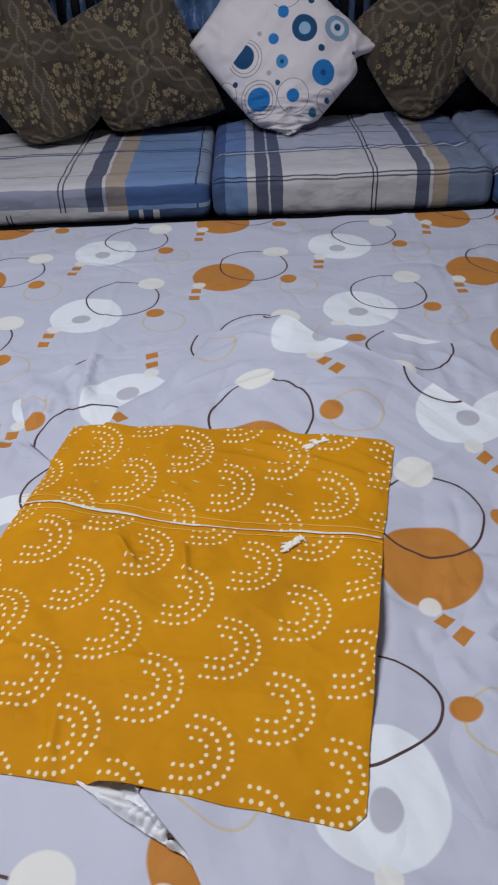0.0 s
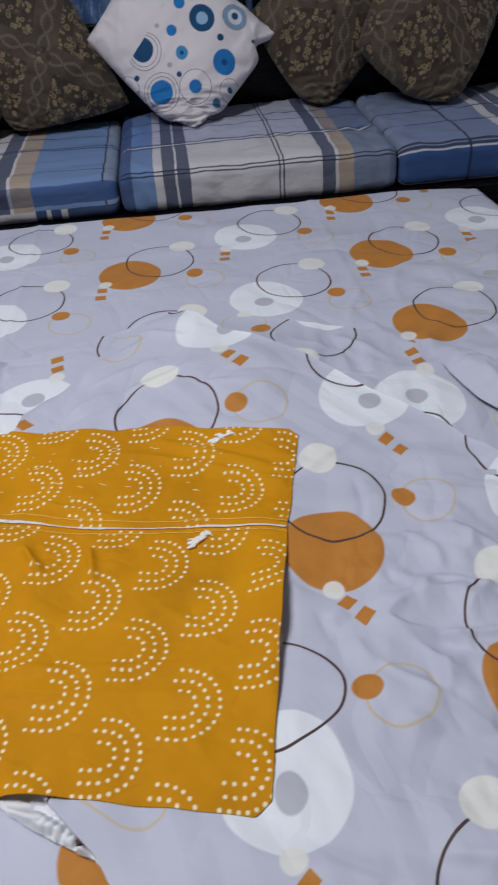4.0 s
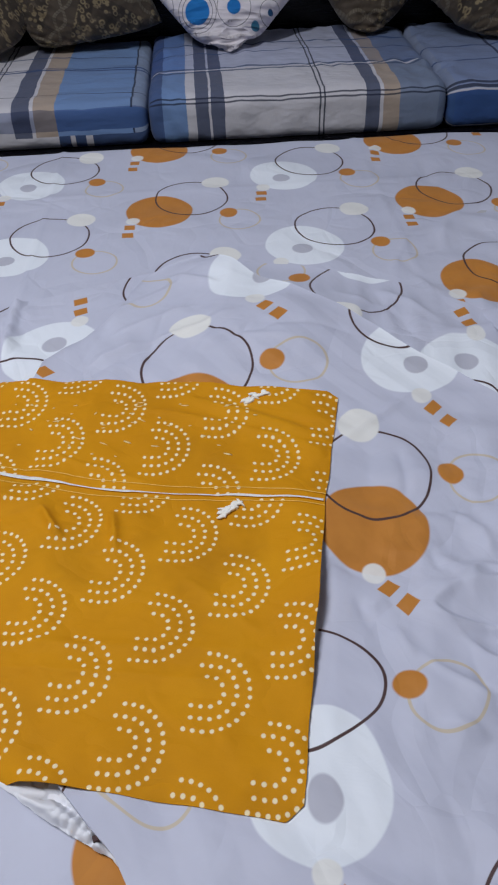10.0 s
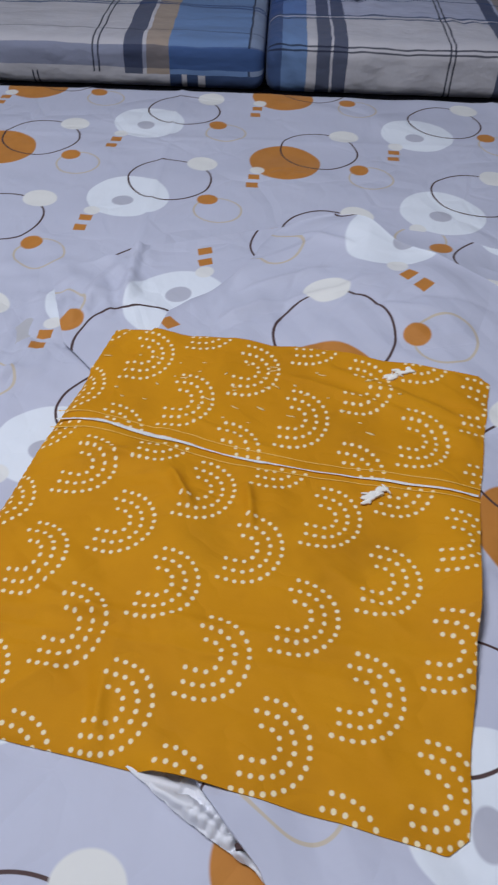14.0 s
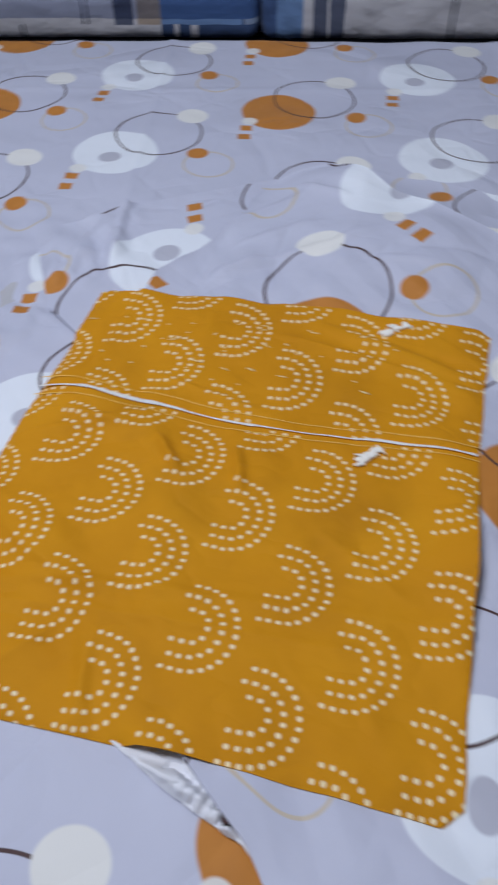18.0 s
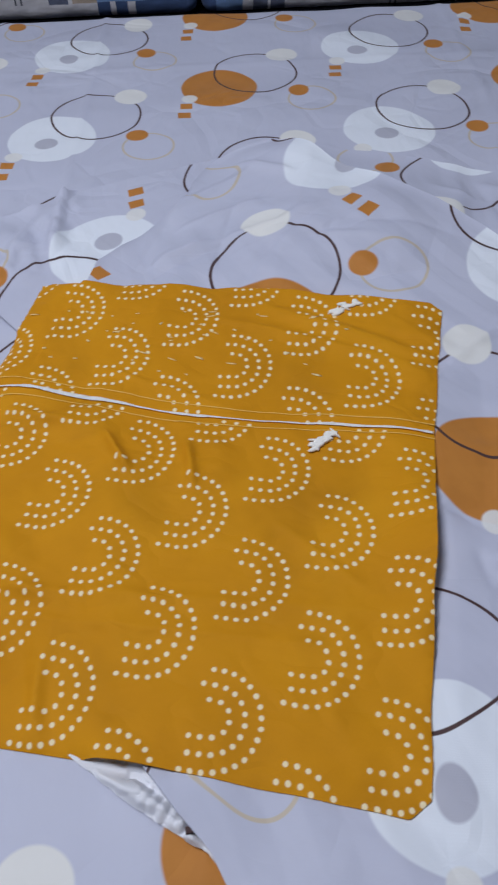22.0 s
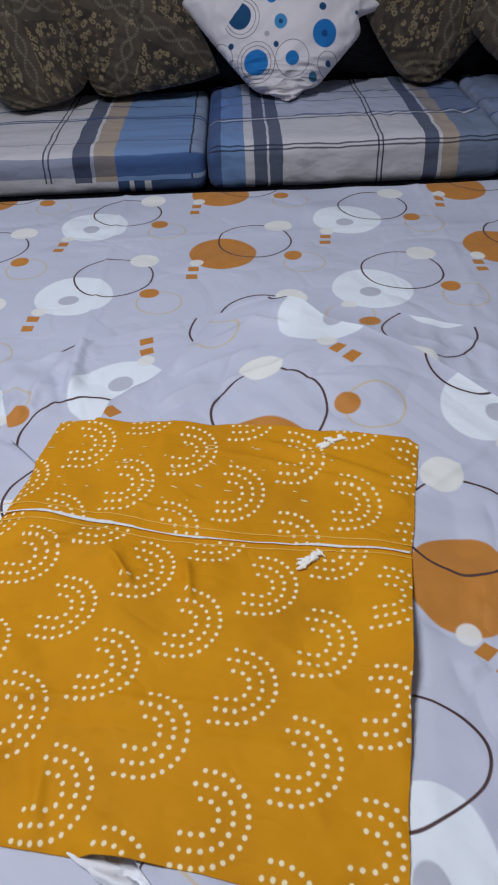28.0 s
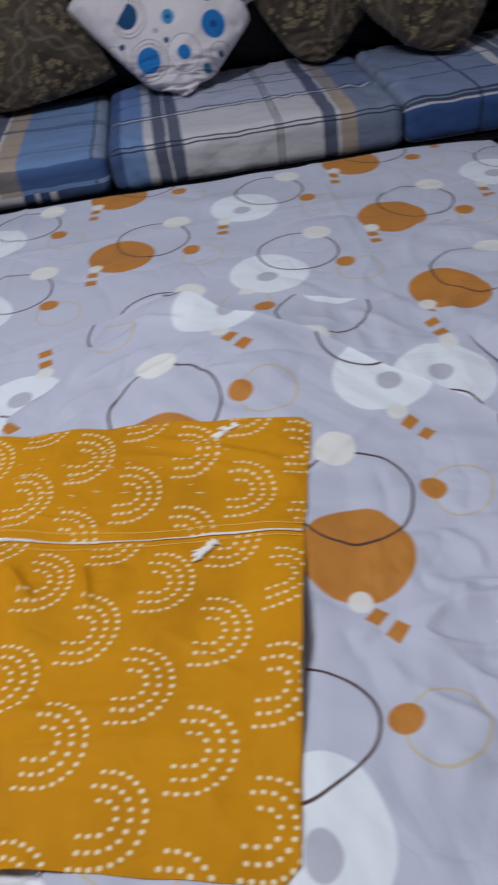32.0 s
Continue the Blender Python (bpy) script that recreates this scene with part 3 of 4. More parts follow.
def base_uv(x, y):
    """World place to print space: the repeat runs almost square to the bed."""
    dy = y - 1.3
    slack = -0.13 * np.maximum(0.0, 1.0 - y)
    return (0.0201 + 0.9954 * x + 0.0177 * dy, -0.1729 + 0.036 * x + 0.9968 * dy + slack)


def bed_sheet():
    xs = list(np.concatenate([np.arange(WEST, -0.62, 0.02), np.arange(-0.62, EAST - 0.03, 0.0062)])) + [EAST - 0.025, EAST - 0.012]
    ys = list(np.arange(NEAR, FAR - 0.03, 0.0066)) + [FAR - 0.022, FAR - 0.010]
    drop = (0.0, 0.004, 0.016, 0.05, 0.12, 0.20, 0.28)
    cols = [(x, 0.0) for x in xs] + [(EAST + 0.004 * min(1, 30 * d) + 0.010 * d, 0.004 + d) for d in drop]
    rows = [(y, 0.0) for y in ys] + [(FAR + 0.004 * min(1, 30 * d) + 0.010 * d, 0.004 + d) for d in drop]
    X, Y = np.meshgrid([c[0] for c in cols], [r[0] for r in rows])
    DX, DY = np.meshgrid([c[1] for c in cols], [r[1] for r in rows])
    down = np.maximum(DX, DY)
    # the far hem and the corner sag and wander a little
    share = np.clip((Y - (FAR - 0.2)) / 0.2, 0.0, 1.0)
    hem = 0.008 * ripple(X, 0.0 * Y, 2.2, 9.0) * share
    yy = Y + hem - 0.010 * np.maximum(0.0, (X - 0.55) / 0.25) ** 2 * share
    wave = 0.010 * ripple(X, Y, 7.0, 4.0) * np.minimum(1.0, down * 6)
    Z = base_height(X, yy) - down - 0.008 * share * np.maximum(0.0, (X - 0.60) / 0.2)
    U, V = base_uv(X, yy)
    verts = np.stack([X + wave, yy + wave, Z], -1).reshape(-1, 3).tolist()
    uvs = np.stack([U + DX, V + DY], -1).reshape(-1, 2).tolist()
    ob = mesh("bed_sheet", verts, grid_faces(len(rows), len(cols)), SHEET, uvs=uvs)
    return tagged(ob, "lavender-grey cotton bed sheet printed with circles, spread over the bed", "bed sheet")


bed_sheet()


# ---------------------------------------------------------------- folded duvet cover on the bed
def swell(x, y):
    return 0.038 * bell(x, y, 0.15, 1.03, 0.16, 0.13)


under_folds = creases(21, 22, -0.28, 1.04, 0.08, 0.09, 1.3, 0.7, 0.014, 0.006)
flap_folds = creases(22, 8, 0.42, 1.0, 0.14, 0.08, -0.7, 0.4, 0.007, 0.008)
top_folds = creases(23, 30, 0.40, 0.48, 0.20, 0.26, -0.75, 0.6, 0.008, 0.005)
top_swells = creases(24, 14, 0.42, 0.42, 0.22, 0.26, 0.9, 0.5, 0.011, 0.022)
named_folds = fold_lines((
    (0.248, 0.547, 0.273, 0.511, 0.0069, 0.0058), (0.273, 0.511, 0.294, 0.472, 0.0069, 0.0058), (0.193, 0.552, 0.211, 0.559, 0.0046, 0.0058), (0.249, 0.547, 0.287, 0.573, 0.0061, 0.0058),
    (0.287, 0.573, 0.312, 0.591, 0.0061, 0.0058), (0.286, 0.569, 0.341, 0.569, 0.0054, 0.0058), (0.268, 0.615, 0.27, 0.587, -0.0038, 0.0058), (0.323, 0.643, 0.33, 0.612, 0.0046, 0.0058),
    (0.372, 0.651, 0.367, 0.62, 0.0046, 0.0058), (0.301, 0.514, 0.346, 0.485, 0.0054, 0.0058), (0.165, 0.609, 0.195, 0.594, -0.0038, 0.0058), (0.183, 0.561, 0.194, 0.525, -0.0038, 0.0058),
    (0.212, 0.527, 0.223, 0.496, 0.0038, 0.0058), (0.27, 0.47, 0.295, 0.441, -0.0054, 0.0058), (0.292, 0.488, 0.284, 0.45, 0.0046, 0.0058), (0.232, 0.435, 0.268, 0.419, 0.0046, 0.0058),
    (0.273, 0.607, 0.302, 0.584, 0.0038, 0.0058), (0.299, 0.673, 0.322, 0.644, 0.0038, 0.0058), (0.3, 0.42, 0.36, 0.36, 0.0061, 0.0058), (0.22, 0.32, 0.33, 0.29, 0.0061, 0.0058),
    (-0.085, 1.085, 0.02, 1.15, 0.0065, 0.0058), (-0.07, 1.04, 0.03, 1.075, 0.0065, 0.0058), (-0.03, 1, 0.04, 1.02, 0.0065, 0.0058),
    (0, 1.165, 0.07, 1.13, 0.0081, 0.0058), (0.1, 0.985, 0.16, 0.97, 0.0048, 0.0058), (0.2, 0.78, 0.3, 0.86, 0.0048, 0.0058)))
ridge_folds = creases(25, 12, 0.05, 1.04, 0.14, 0.07, 0.75, 0.4, 0.008, 0.006)


def under_height(x, y):
    z = BED + 0.0065 + 0.92 * swell(x, y) + 0.010 * bell(x, y, 0.08, 1.19, 0.06, 0.05)
    z = z - 0.0040 * between(-x, 0.26, 0.32)
    west = between(-x, 0.19, 0.24) * between(x, -0.35, -0.31)
    z = z + west * (0.003 + np.clip(0.5 * under_folds(x, y) + crumple(x, y, 51, 0.55, 0.075), -0.003, 0.010)) * between(y, 0.945, 0.985)
    z = z + 0.011 * np.exp(-np.abs(x + 0.228) / 0.005) * between(y, 0.98, 1.06)
    return z + np.maximum(-0.002, flap_folds(x, y) + between(x, 0.2, 0.3) * crumple(x, y, 52, 0.25, 0.10))


def top_height(x, y):
    z = BED + 0.0125 + swell(x, y) + 0.028 * bell(x, y, 0.075, 1.185, 0.075, 0.055)
    z = z + 0.0010 * ripple(x, y, 7.0, 1.0)
    east = between(x + 0.3 * (0.7 - y), 0.16, 0.34) * between(-y, -0.90, -0.66)
    z = z + np.maximum(-0.004, top_folds(x, y) + top_swells(x, y) + ridge_folds(x, y) + named_folds(x, y) + east * (crumple(x, y, 61, 0.34, 0.13) + crumple(x, y, 63, 0.20, 0.05, 4) + crumple(x, y, 64, 0.28, 0.085, 3)) + crumple(x, y, 62, 0.19, 0.13))
    z = z + 0.003 * bell(x, y, -0.06, 0.372, 0.05, 0.020, -0.90)
    return z


def top_uv(x, y):
    """The upper layer lies turned by about 41 degrees, a little stretched."""
    k = bell(x, y, 0.11, 1.17, 0.07, 0.06)
    slip = bell(x, y, 0.150, 0.428, 0.060, 0.038)
    pull = bell(x, y, 0.155, 0.545, 0.030, 0.035)
    twist = bell(x, y, -0.020, 0.380, 0.050, 0.045) * np.clip((0.000 - x) / 0.045, -0.8, 1.2)
    a, b = x - 0.022 * k + 0.008 * slip + 0.014 * pull - 0.225, y - 0.026 * k - 0.016 * slip - 0.016 * twist - 0.655
    u = 0.0078 + 0.7959 * a + 0.6447 * b + 0.149 * a * a - 0.3032 * a * b - 0.04 * b * b + 0.0366 * a ** 3 - 0.0667 * a * a * b
    v = -0.0018 - 0.7727 * a + 0.8253 * b - 0.12 * a * a + 0.1188 * a * b - 0.1893 * b * b - 0.0527 * a * b * b + 0.1358 * b ** 3
    # slack drawn in from the side and from the far fold
    side, fold, far = bell(x, y, 0.40, 0.58, 0.09, 0.13), bell(x, y, 0.335, 0.90, 0.07, 0.09), bell(x, y, 0.15, 0.94, 0.06, 0.07)
    tuck = bell(x, y, -0.066, 0.396, 0.026, 0.022)
    return (u + 0.013 * side - 0.009 * fold + 0.006 * far + 0.007 * tuck, v - 0.001 * side - 0.004 * fold + 0.002 * far - 0.015 * tuck)


def under_uv(x, y):
    a, b = x - 0.1, y - 1.0
    return (0.0048 - 0.9342 * a - 0.222 * b, -0.0425 + 0.3727 * a - 0.9334 * b)


def ruled(name, edge_a, edge_b, rows, cols, height, uv, material, parent):
    A = np.array([poly_at(edge_a, i / (rows - 1)) for i in range(rows)])
    B = np.array([poly_at(edge_b, i / (rows - 1)) for i in range(rows)])
    K = np.linspace(0, 1, cols)[None, :, None]
    P = A[:, None, :] + (B - A)[:, None, :] * K
    X, Y = P[..., 0], P[..., 1]
    U, V = uv(X, Y)
    Z = height(X, Y) + 0.0035 * np.linspace(0, 1, cols)[None, :] ** 16
    verts = np.stack([X, Y, Z], -1).reshape(-1, 3).tolist()
    return mesh(name, verts, grid_faces(rows, cols), material, parent, np.stack([U, V], -1).reshape(-1, 2).tolist())


duvet = thing("duvet_cover", (0, 0, 0), "folded lavender-grey duvet cover printed with circles, lying on the sheet", "duvet cover")
UNDER_EDGE = [(-0.345, 1.095), (-0.300, 1.104), (-0.250, 1.120), (-0.215, 1.150), (-0.085, 1.199), (-0.022, 1.220), (0.030, 1.230), (0.060, 1.230), (0.100, 1.225), (0.197, 1.212), (0.344, 1.141), (0.404, 1.102), (0.445, 1.062), (0.500, 0.985), (0.600, 0.850)]
UNDER_INNER = [(-0.290, 0.925), (-0.235, 0.86), (-0.14, 0.90), (-0.02, 0.96), (0.10, 1.00), (0.20, 0.95), (0.30, 0.85), (0.40, 0.72), (0.62, 0.66)]
thicken(ruled("under_layer", UNDER_INNER, UNDER_EDGE, 220, 70, under_height, under_uv, SHEET, duvet), 0.0015)
TOP_WEST = [(0.16, -0.05), (0.06, 0.17), (-0.033, 0.351), (-0.054, 0.374), (-0.079, 0.405), (-0.130, 0.50), (-0.20, 0.60), (-0.215, 0.80), (-0.167, 0.982), (-0.116, 1.034), (-0.070, 1.097), (-0.056, 1.148), (-0.036, 1.188), (0.000, 1.212), (0.047, 1.228)]
TOP_EAST = [(0.76, -0.05), (0.76, 0.20), (0.74, 0.45), (0.66, 0.58), (0.52, 0.68), (0.463, 0.754), (0.448, 0.798), (0.405, 0.858), (0.366, 0.911), (0.310, 0.968), (0.254, 1.030), (0.155, 1.122), (0.052, 1.226)]


def turned_edge():
    """The outer edge of the layer stands up and leans back over itself."""
    outer = [(0.446, 1.064), (0.469, 1.050), (0.496, 1.028), (0.521, 1.005), (0.548, 0.968), (0.575, 0.930), (0.625, 0.850)]
    lip = [(0.445, 1.060), (0.454, 1.016), (0.457, 0.975), (0.466, 0.932), (0.475, 0.898), (0.489, 0.872), (0.525, 0.815)]
    rows, cols = 70, 26
    verts, uvs = [], []
    for i in range(rows):
        t = i / (rows - 1)
        p, q = poly_at(outer, t), poly_at(lip, t)
        size = min(1.0, t * 3.5)
        for j in range(cols):
            k = j / (cols - 1)
            x, y = p + (q - p) * k
            z = BED + 0.006 + size * 0.032 * math.sin(math.pi * min(1.0, 0.86 * k + 0.02))
            z += size * (0.006 * ridge(x, y, 14.0, 6.0) + float(crumple(x, y, 93, 0.5, 0.05, 4))) * math.sin(math.pi * k)
            verts.append((x, y, z))
            a, b = 2 * p[0] - x - 0.5, 2 * p[1] - y - 0.95
            uvs.append((0.259 * a - 0.966 * b + 0.06, 0.966 * a + 0.259 * b + 0.08))
    return mesh("turned_edge", verts, grid_faces(rows, cols), SHEET, duvet, uvs, label="outer edge turned up and leaning back")


thicken(turned_edge(), 0.0012)


def edge_by_y(points):
    p = sorted(points, key=lambda q: q[1])
    return lambda y: float(np.interp(y, [q[1] for q in p], [q[0] for q in p]))


def top_layer():
    west, east = edge_by_y(TOP_WEST), edge_by_y(TOP_EAST)
    rows, cols = 400, 290
    ys = np.linspace(-0.05, 1.227, rows)
    W, E = np.array([west(y) for y in ys])[:, None], np.array([east(y) for y in ys])[:, None]
    near = np.minimum(E, np.maximum(W + 0.05, 0.50))
    K = np.linspace(0, 1, 255)[None, :]
    X = np.concatenate([W + (near - W) * K, near + (E - near) * np.linspace(0.02, 1, cols - 255)[None, :] + 1e-5 * np.arange(1, cols - 254)[None, :]], 1)
    Y = np.repeat(ys[:, None], cols, 1)
    U, V = top_uv(X, Y)
    # both edges stand up a little where they lie free
    crest = 0.0045 * np.exp(-(X - W) / 0.010) * between(Y, 0.93, 0.99) + 0.0040 * np.exp(-(E - X) / 0.012) * between(Y, 0.66, 0.74)
    verts = np.stack([X, Y, top_height(X, Y) + crest], -1).reshape(-1, 3).tolist()
    uvs = np.stack([U, V], -1).reshape(-1, 2).tolist()
    return mesh("top_layer", verts, grid_faces(rows, cols), SHEET, duvet, uvs)


thicken(top_layer(), 0.003)


hem_folds = fold_lines((
    (-0.124, 0.416, -0.080, 0.384, 0.007, 0.0022), (-0.108, 0.420, -0.072, 0.392, -0.007, 0.0020), (-0.095, 0.425, -0.062, 0.388, 0.006, 0.0018),
    (-0.118, 0.424, -0.104, 0.404, 0.008, 0.0018), (-0.090, 0.396, -0.060, 0.374, 0.005, 0.0020), (-0.062, 0.378, -0.036, 0.357, -0.003, 0.0016)))


def hem_roll():
    """The crumpled white hem that shows where the mustard cover ends."""
    outer = [(-0.140, 0.424), (-0.128, 0.414), (-0.094, 0.389), (-0.069, 0.372), (-0.036, 0.353), (-0.018, 0.336)]
    inner = [(-0.080, 0.428), (-0.073, 0.408), (-0.058, 0.391), (-0.046, 0.377), (-0.028, 0.354), (-0.014, 0.334)]
    rows, cols = 110, 44
    verts = []
    for i in range(rows):
        t = i / (rows - 1)
        p, q = poly_at(outer, t), poly_at(inner, t)
        fade = 1 - 0.75 * t
        for j in range(cols):
            k = j / (cols - 1)
            x, y = p + (q - p) * k
            z = BED + 0.0030 + fade * (0.006 * between(k, 0.0, 0.25) - 0.005 * between(k, 0.42, 0.75))
            z += min(1.0, k * 6) * (float(crumple(x, y, 90, 1.8, 0.022, 5)) + float(hem_folds(x, y)))
            under = float(between(y - 0.452 + 0.2022 * (x + 0.338), -0.012, 0.002))
            verts.append((x, y, min(max(z, BED + 0.0015), BED + 0.0130 - 0.0095 * under)))
    return mesh("hem", verts, grid_faces(rows, cols), HEM, duvet, label="crumpled white inner hem")


thicken(hem_roll(), 0.001)
mark = plain_material("dark_brown_print", (0.05, 0.025, 0.025), (0.07, 0.036, 0.036), 0.7, 80.0, 0.01)
tab = part("printed_tab", box(-0.0045, 0.0045, -0.0022, 0.0022, -0.004, 0.0003, bevel=0.0003, segments=1), mark, duvet, "small dark brown printed tab")
tab.matrix_basis = pose(-0.045, 0.365, BED + 0.0132, 0, 0, 12)

# ---------------------------------------------------------------- mustard cushion cover
C_TL, C_TR, C_BR, C_BL = np.array((-0.227, 0.956)), np.array((0.214, 0.866)), np.array((0.107, 0.362)), np.array((-0.338, 0.452))
Z_L, Z_R = np.array((-0.267, 0.781)), np.array((0.172, 0.688))
U_AXIS = np.array((0.979, -0.204))
V_AXIS = np.array((0.204, 0.979))


cover_folds = creases(31, 16, -0.05, 0.62, 0.22, 0.22, 0.2, 1.0, 0.0042, 0.005)
tucks = fold_lines((
    (-0.132, 0.705, -0.108, 0.662, 0.0100, 0.0034), (-0.055, 0.692, -0.049, 0.640, 0.0090, 0.0034), (-0.34, 0.545, 0.10, 0.478, 0.0024, 0.004),
    (-0.155, 0.52, -0.165, 0.42, 0.0030, 0.005), (-0.02, 0.86, 0.17, 0.78, 0.006, 0.008), (-0.15, 0.80, -0.02, 0.735, 0.004, 0.006),
    (0.02, 0.60, 0.09, 0.53, 0.003, 0.006), (-0.30, 0.66, -0.22, 0.60, 0.004, 0.010), (-0.24, 0.745, -0.15, 0.715, 0.006, 0.006), (0.05, 0.72, 0.17, 0.70, 0.003, 0.008)))


def bedding(x, y):
    """The top of what lies under the mustard cover."""
    p = sorted(TOP_WEST, key=lambda q: q[1])
    west = np.interp(y, [q[1] for q in p], [q[0] for q in p])
    edge = np.interp(x, [q[0] for q in UNDER_INNER], [q[1] for q in UNDER_INNER])
    low = np.where((y > edge - 0.004) & (x > -0.30), under_height(x, y), base_height(x, y))
    return np.where(x > west - 0.004, np.maximum(low, top_height(x, y)), low), west


def cover_height(x, y):
    support, west = bedding(x, y)
    on = between(x - west, -0.075, -0.010)
    smooth_top = BED + 0.0125 + swell(x, y)
    z = (BED + 0.0035) * (1 - on) + smooth_top * on + 0.0024
    z = z + 0.003 * bell(x, y, -0.085, 0.415, 0.035, 0.030)
    z = z + 0.003 * bell(x, y, -0.215, 0.765, 0.035, 0.028) + 0.006 * bell(x, y, -0.27, 0.70, 0.05, 0.05)
    z = z + 0.020 * bell(x, y, 0.150, 0.560, 0.034, 0.12)
    z = z + 0.0010 * ripple(x, y, 9.0, 2.0) + np.maximum(-0.001, cover_folds(x, y) + crumple(x, y, 71, 0.17, 0.15)) + tucks(x, y)
    z = z + 0.007 * bell(x, y, 0.11, 0.83, 0.11, 0.010, -0.50)
    z = z + 0.004 * bell(x, y, -0.160, 0.455, 0.006, 0.05, 0.15) + 0.0028 * bell(x, y, -0.1, 0.535, 0.25, 0.006, -0.12)
    return np.maximum(z, support + 0.0022)


def cover_uv(x, y, upper):
    a, b = x + 0.097, y - 0.686
    b = b + 0.022 * np.maximum(a, 0.0)
    if upper:
        return (0.1103 + 0.9812 * a - 0.1378 * b, 0.0686 + 0.1521 * a + 0.8471 * b)
    return (-0.0017 + 0.9916 * a - 0.226 * b, 0.0023 + 0.2073 * a + 0.9791 * b)


def zip_line(t):
    """The zip bows a little between its ends."""
    p = Z_L + (Z_R - Z_L) * t
    return p + V_AXIS * (-0.004 * math.sin(math.pi * t) + 0.0025 * math.sin(3 * math.pi * t) - 0.003 * t)


def panel(name, parent, low, high, upper, rows, lift=0.0):
    """A panel between two lines across the cover."""
    cols = 190
    ts = np.linspace(0, 1, cols)
    L, H = np.array([low(t) for t in ts]), np.array([high(t) for t in ts])
    K = np.linspace(0, 1, rows)[:, None, None]
    P = L[None] + (H - L)[None] * K
    X, Y = P[..., 0], P[..., 1]
    rim = np.exp(-np.minimum(ts, 1 - ts) / 0.01)[None, :]
    X = X + 0.0016 * ripple(Y, 0 * Y + np.where(ts > 0.5, 1.0, 5.0)[None, :], 24.0) * rim
    U, V = cover_uv(X, Y, upper)
    Z = cover_height(X, Y) + lift
    # the sides settle on what lies below, but where the cloth is lifted
    away = np.minimum(np.minimum(ts, 1 - ts)[None, :] * 0.45, (1 - K[:, :, 0] if upper else K[:, :, 0]) * 0.3)
    drop = np.exp(-away / 0.007) * (1 - bell(X, Y, 0.150, 0.57, 0.05, 0.12)) * (1 - between(-np.hypot(X + 0.085, Y - 0.41), -0.045, -0.025))
    Z = Z + (bedding(X, Y)[0] + 0.0014 - Z) * drop
    # the sewn rim puckers
    Z = Z + 0.0012 * np.abs(np.sin(Y * 260.0 + 3 * ripple(Y, X, 20.0))) * rim
    verts = np.stack([X, Y, Z], -1).reshape(-1, 3).tolist()
    return thicken(mesh(name, verts, grid_faces(rows, cols), COVER, parent, np.stack([U, V], -1).reshape(-1, 2).tolist()), 0.0011)


cover = thing("cushion_cover", (0, 0, 0), "empty mustard cushion cover with cream dotted arcs and white zip", "cushion cover")


def corner(t):
    """Sewn corners are cut across."""
    return max(0.0, 0.013 - (1 - t) * 0.46) + max(0.0, 0.010 - t * 0.46)


panel("lower_panel", cover, lambda t: C_BL + (C_BR - C_BL) * t + V_AXIS * (corner(t) + 0.005 * math.sin(math.pi * t)), lambda t: zip_line(t) + V_AXIS * 0.0030, False, 170)
panel("upper_panel", cover, lambda t: zip_line(t) - V_AXIS * 0.0010, lambda t: C_TL + (C_TR - C_TL) * t + V_AXIS * (0.004 * math.sin(math.pi * t) - 0.7 * corner(t)), True, 90, 0.0012)


def ribbon(name, line, half, lift, material, parent, n=90, gap=None):
    verts, faces = [], []
    for i in range(n):
        t = i / (n - 1)
        p = line(t)
        h = half(t)
        for s in (-1, 0, 1):
            q = p + V_AXIS * h * s
            verts.append((q[0], q[1], cover_height(q[0], q[1]) + lift + (0.0006 if s == 0 else 0)))
    for i in range(n - 1):
        if gap and gap(i):
            continue
        for s in (0, 1):
            a = i * 3 + s
            faces.append((a, a + 3, a + 4, a + 1))
    return mesh(name, verts, faces, material, parent)


ribbon("zip", lambda t: zip_line(t * 0.99 + 0.005) - V_AXIS * 0.0005, lambda t: 0.0006 + 0.0006 * ripple(t, 0.0, 40.0, 5.0) + 0.0018 * max(0.0, ripple(t, 0.0, 7.0, 2.0) + 0.10) + 0.0022 * math.exp(-(((t - 0.22) / 0.12) ** 2)) + 0.0006 * between(t, 0.7, 0.9), 0.0017, ZIP, cover)
ribbon("stitch_line", lambda t: zip_line(t) + V_AXIS * (0.011 + 0.002 * math.sin(5 * t)), lambda t: 0.00055, 0.0017, STITCH, cover, 220)
ribbon("stitch_line", lambda t: zip_line(t) - V_AXIS * (0.009 + 0.002 * math.sin(4 * t + 1)), lambda t: 0.00055, 0.0006, STITCH, cover, 220)


def tuft(x, y, turn):
    """A knot of loose cream threads."""
    bm = bmesh.new()
    rng = random.Random(int(1000 * (x + 2)))
    c, sn = math.cos(turn), math.sin(turn)
    for k in range(18):
        along = rng.uniform(-0.017, 0.014)
        side = rng.gauss(0, 0.0018)
        a = turn + rng.gauss(0, 0.3 if k < 12 else 1.0)
        size = rng.uniform(0.0035, 0.0065) if k < 12 else rng.uniform(0.005, 0.008)
        ox, oy = along * c - side * sn, along * sn + side * c
        wide = rng.uniform(0.0018, 0.0032) if k < 12 else 0.0011
        m = Matrix.Translation((x + ox, y + oy, cover_height(x + ox, y + oy) + 0.0022)) @ Matrix.Rotation(a, 4, "Z") @ Matrix.Diagonal((size, wide, 0.0018, 1))
        bmesh.ops.create_icosphere(bm, subdivisions=2, radius=1.0, matrix=m)
    for v in bm.verts:
        v.co += Vector((ripple(v.co.x, v.co.y, 300.0), ripple(v.co.x, v.co.y, 300.0, 4.0), 0)) * 0.0012
    return part("thread_tuft", bm, THREAD, cover, "knot of loose cream threads", True)


tuft(0.112, 0.868, 0.35)
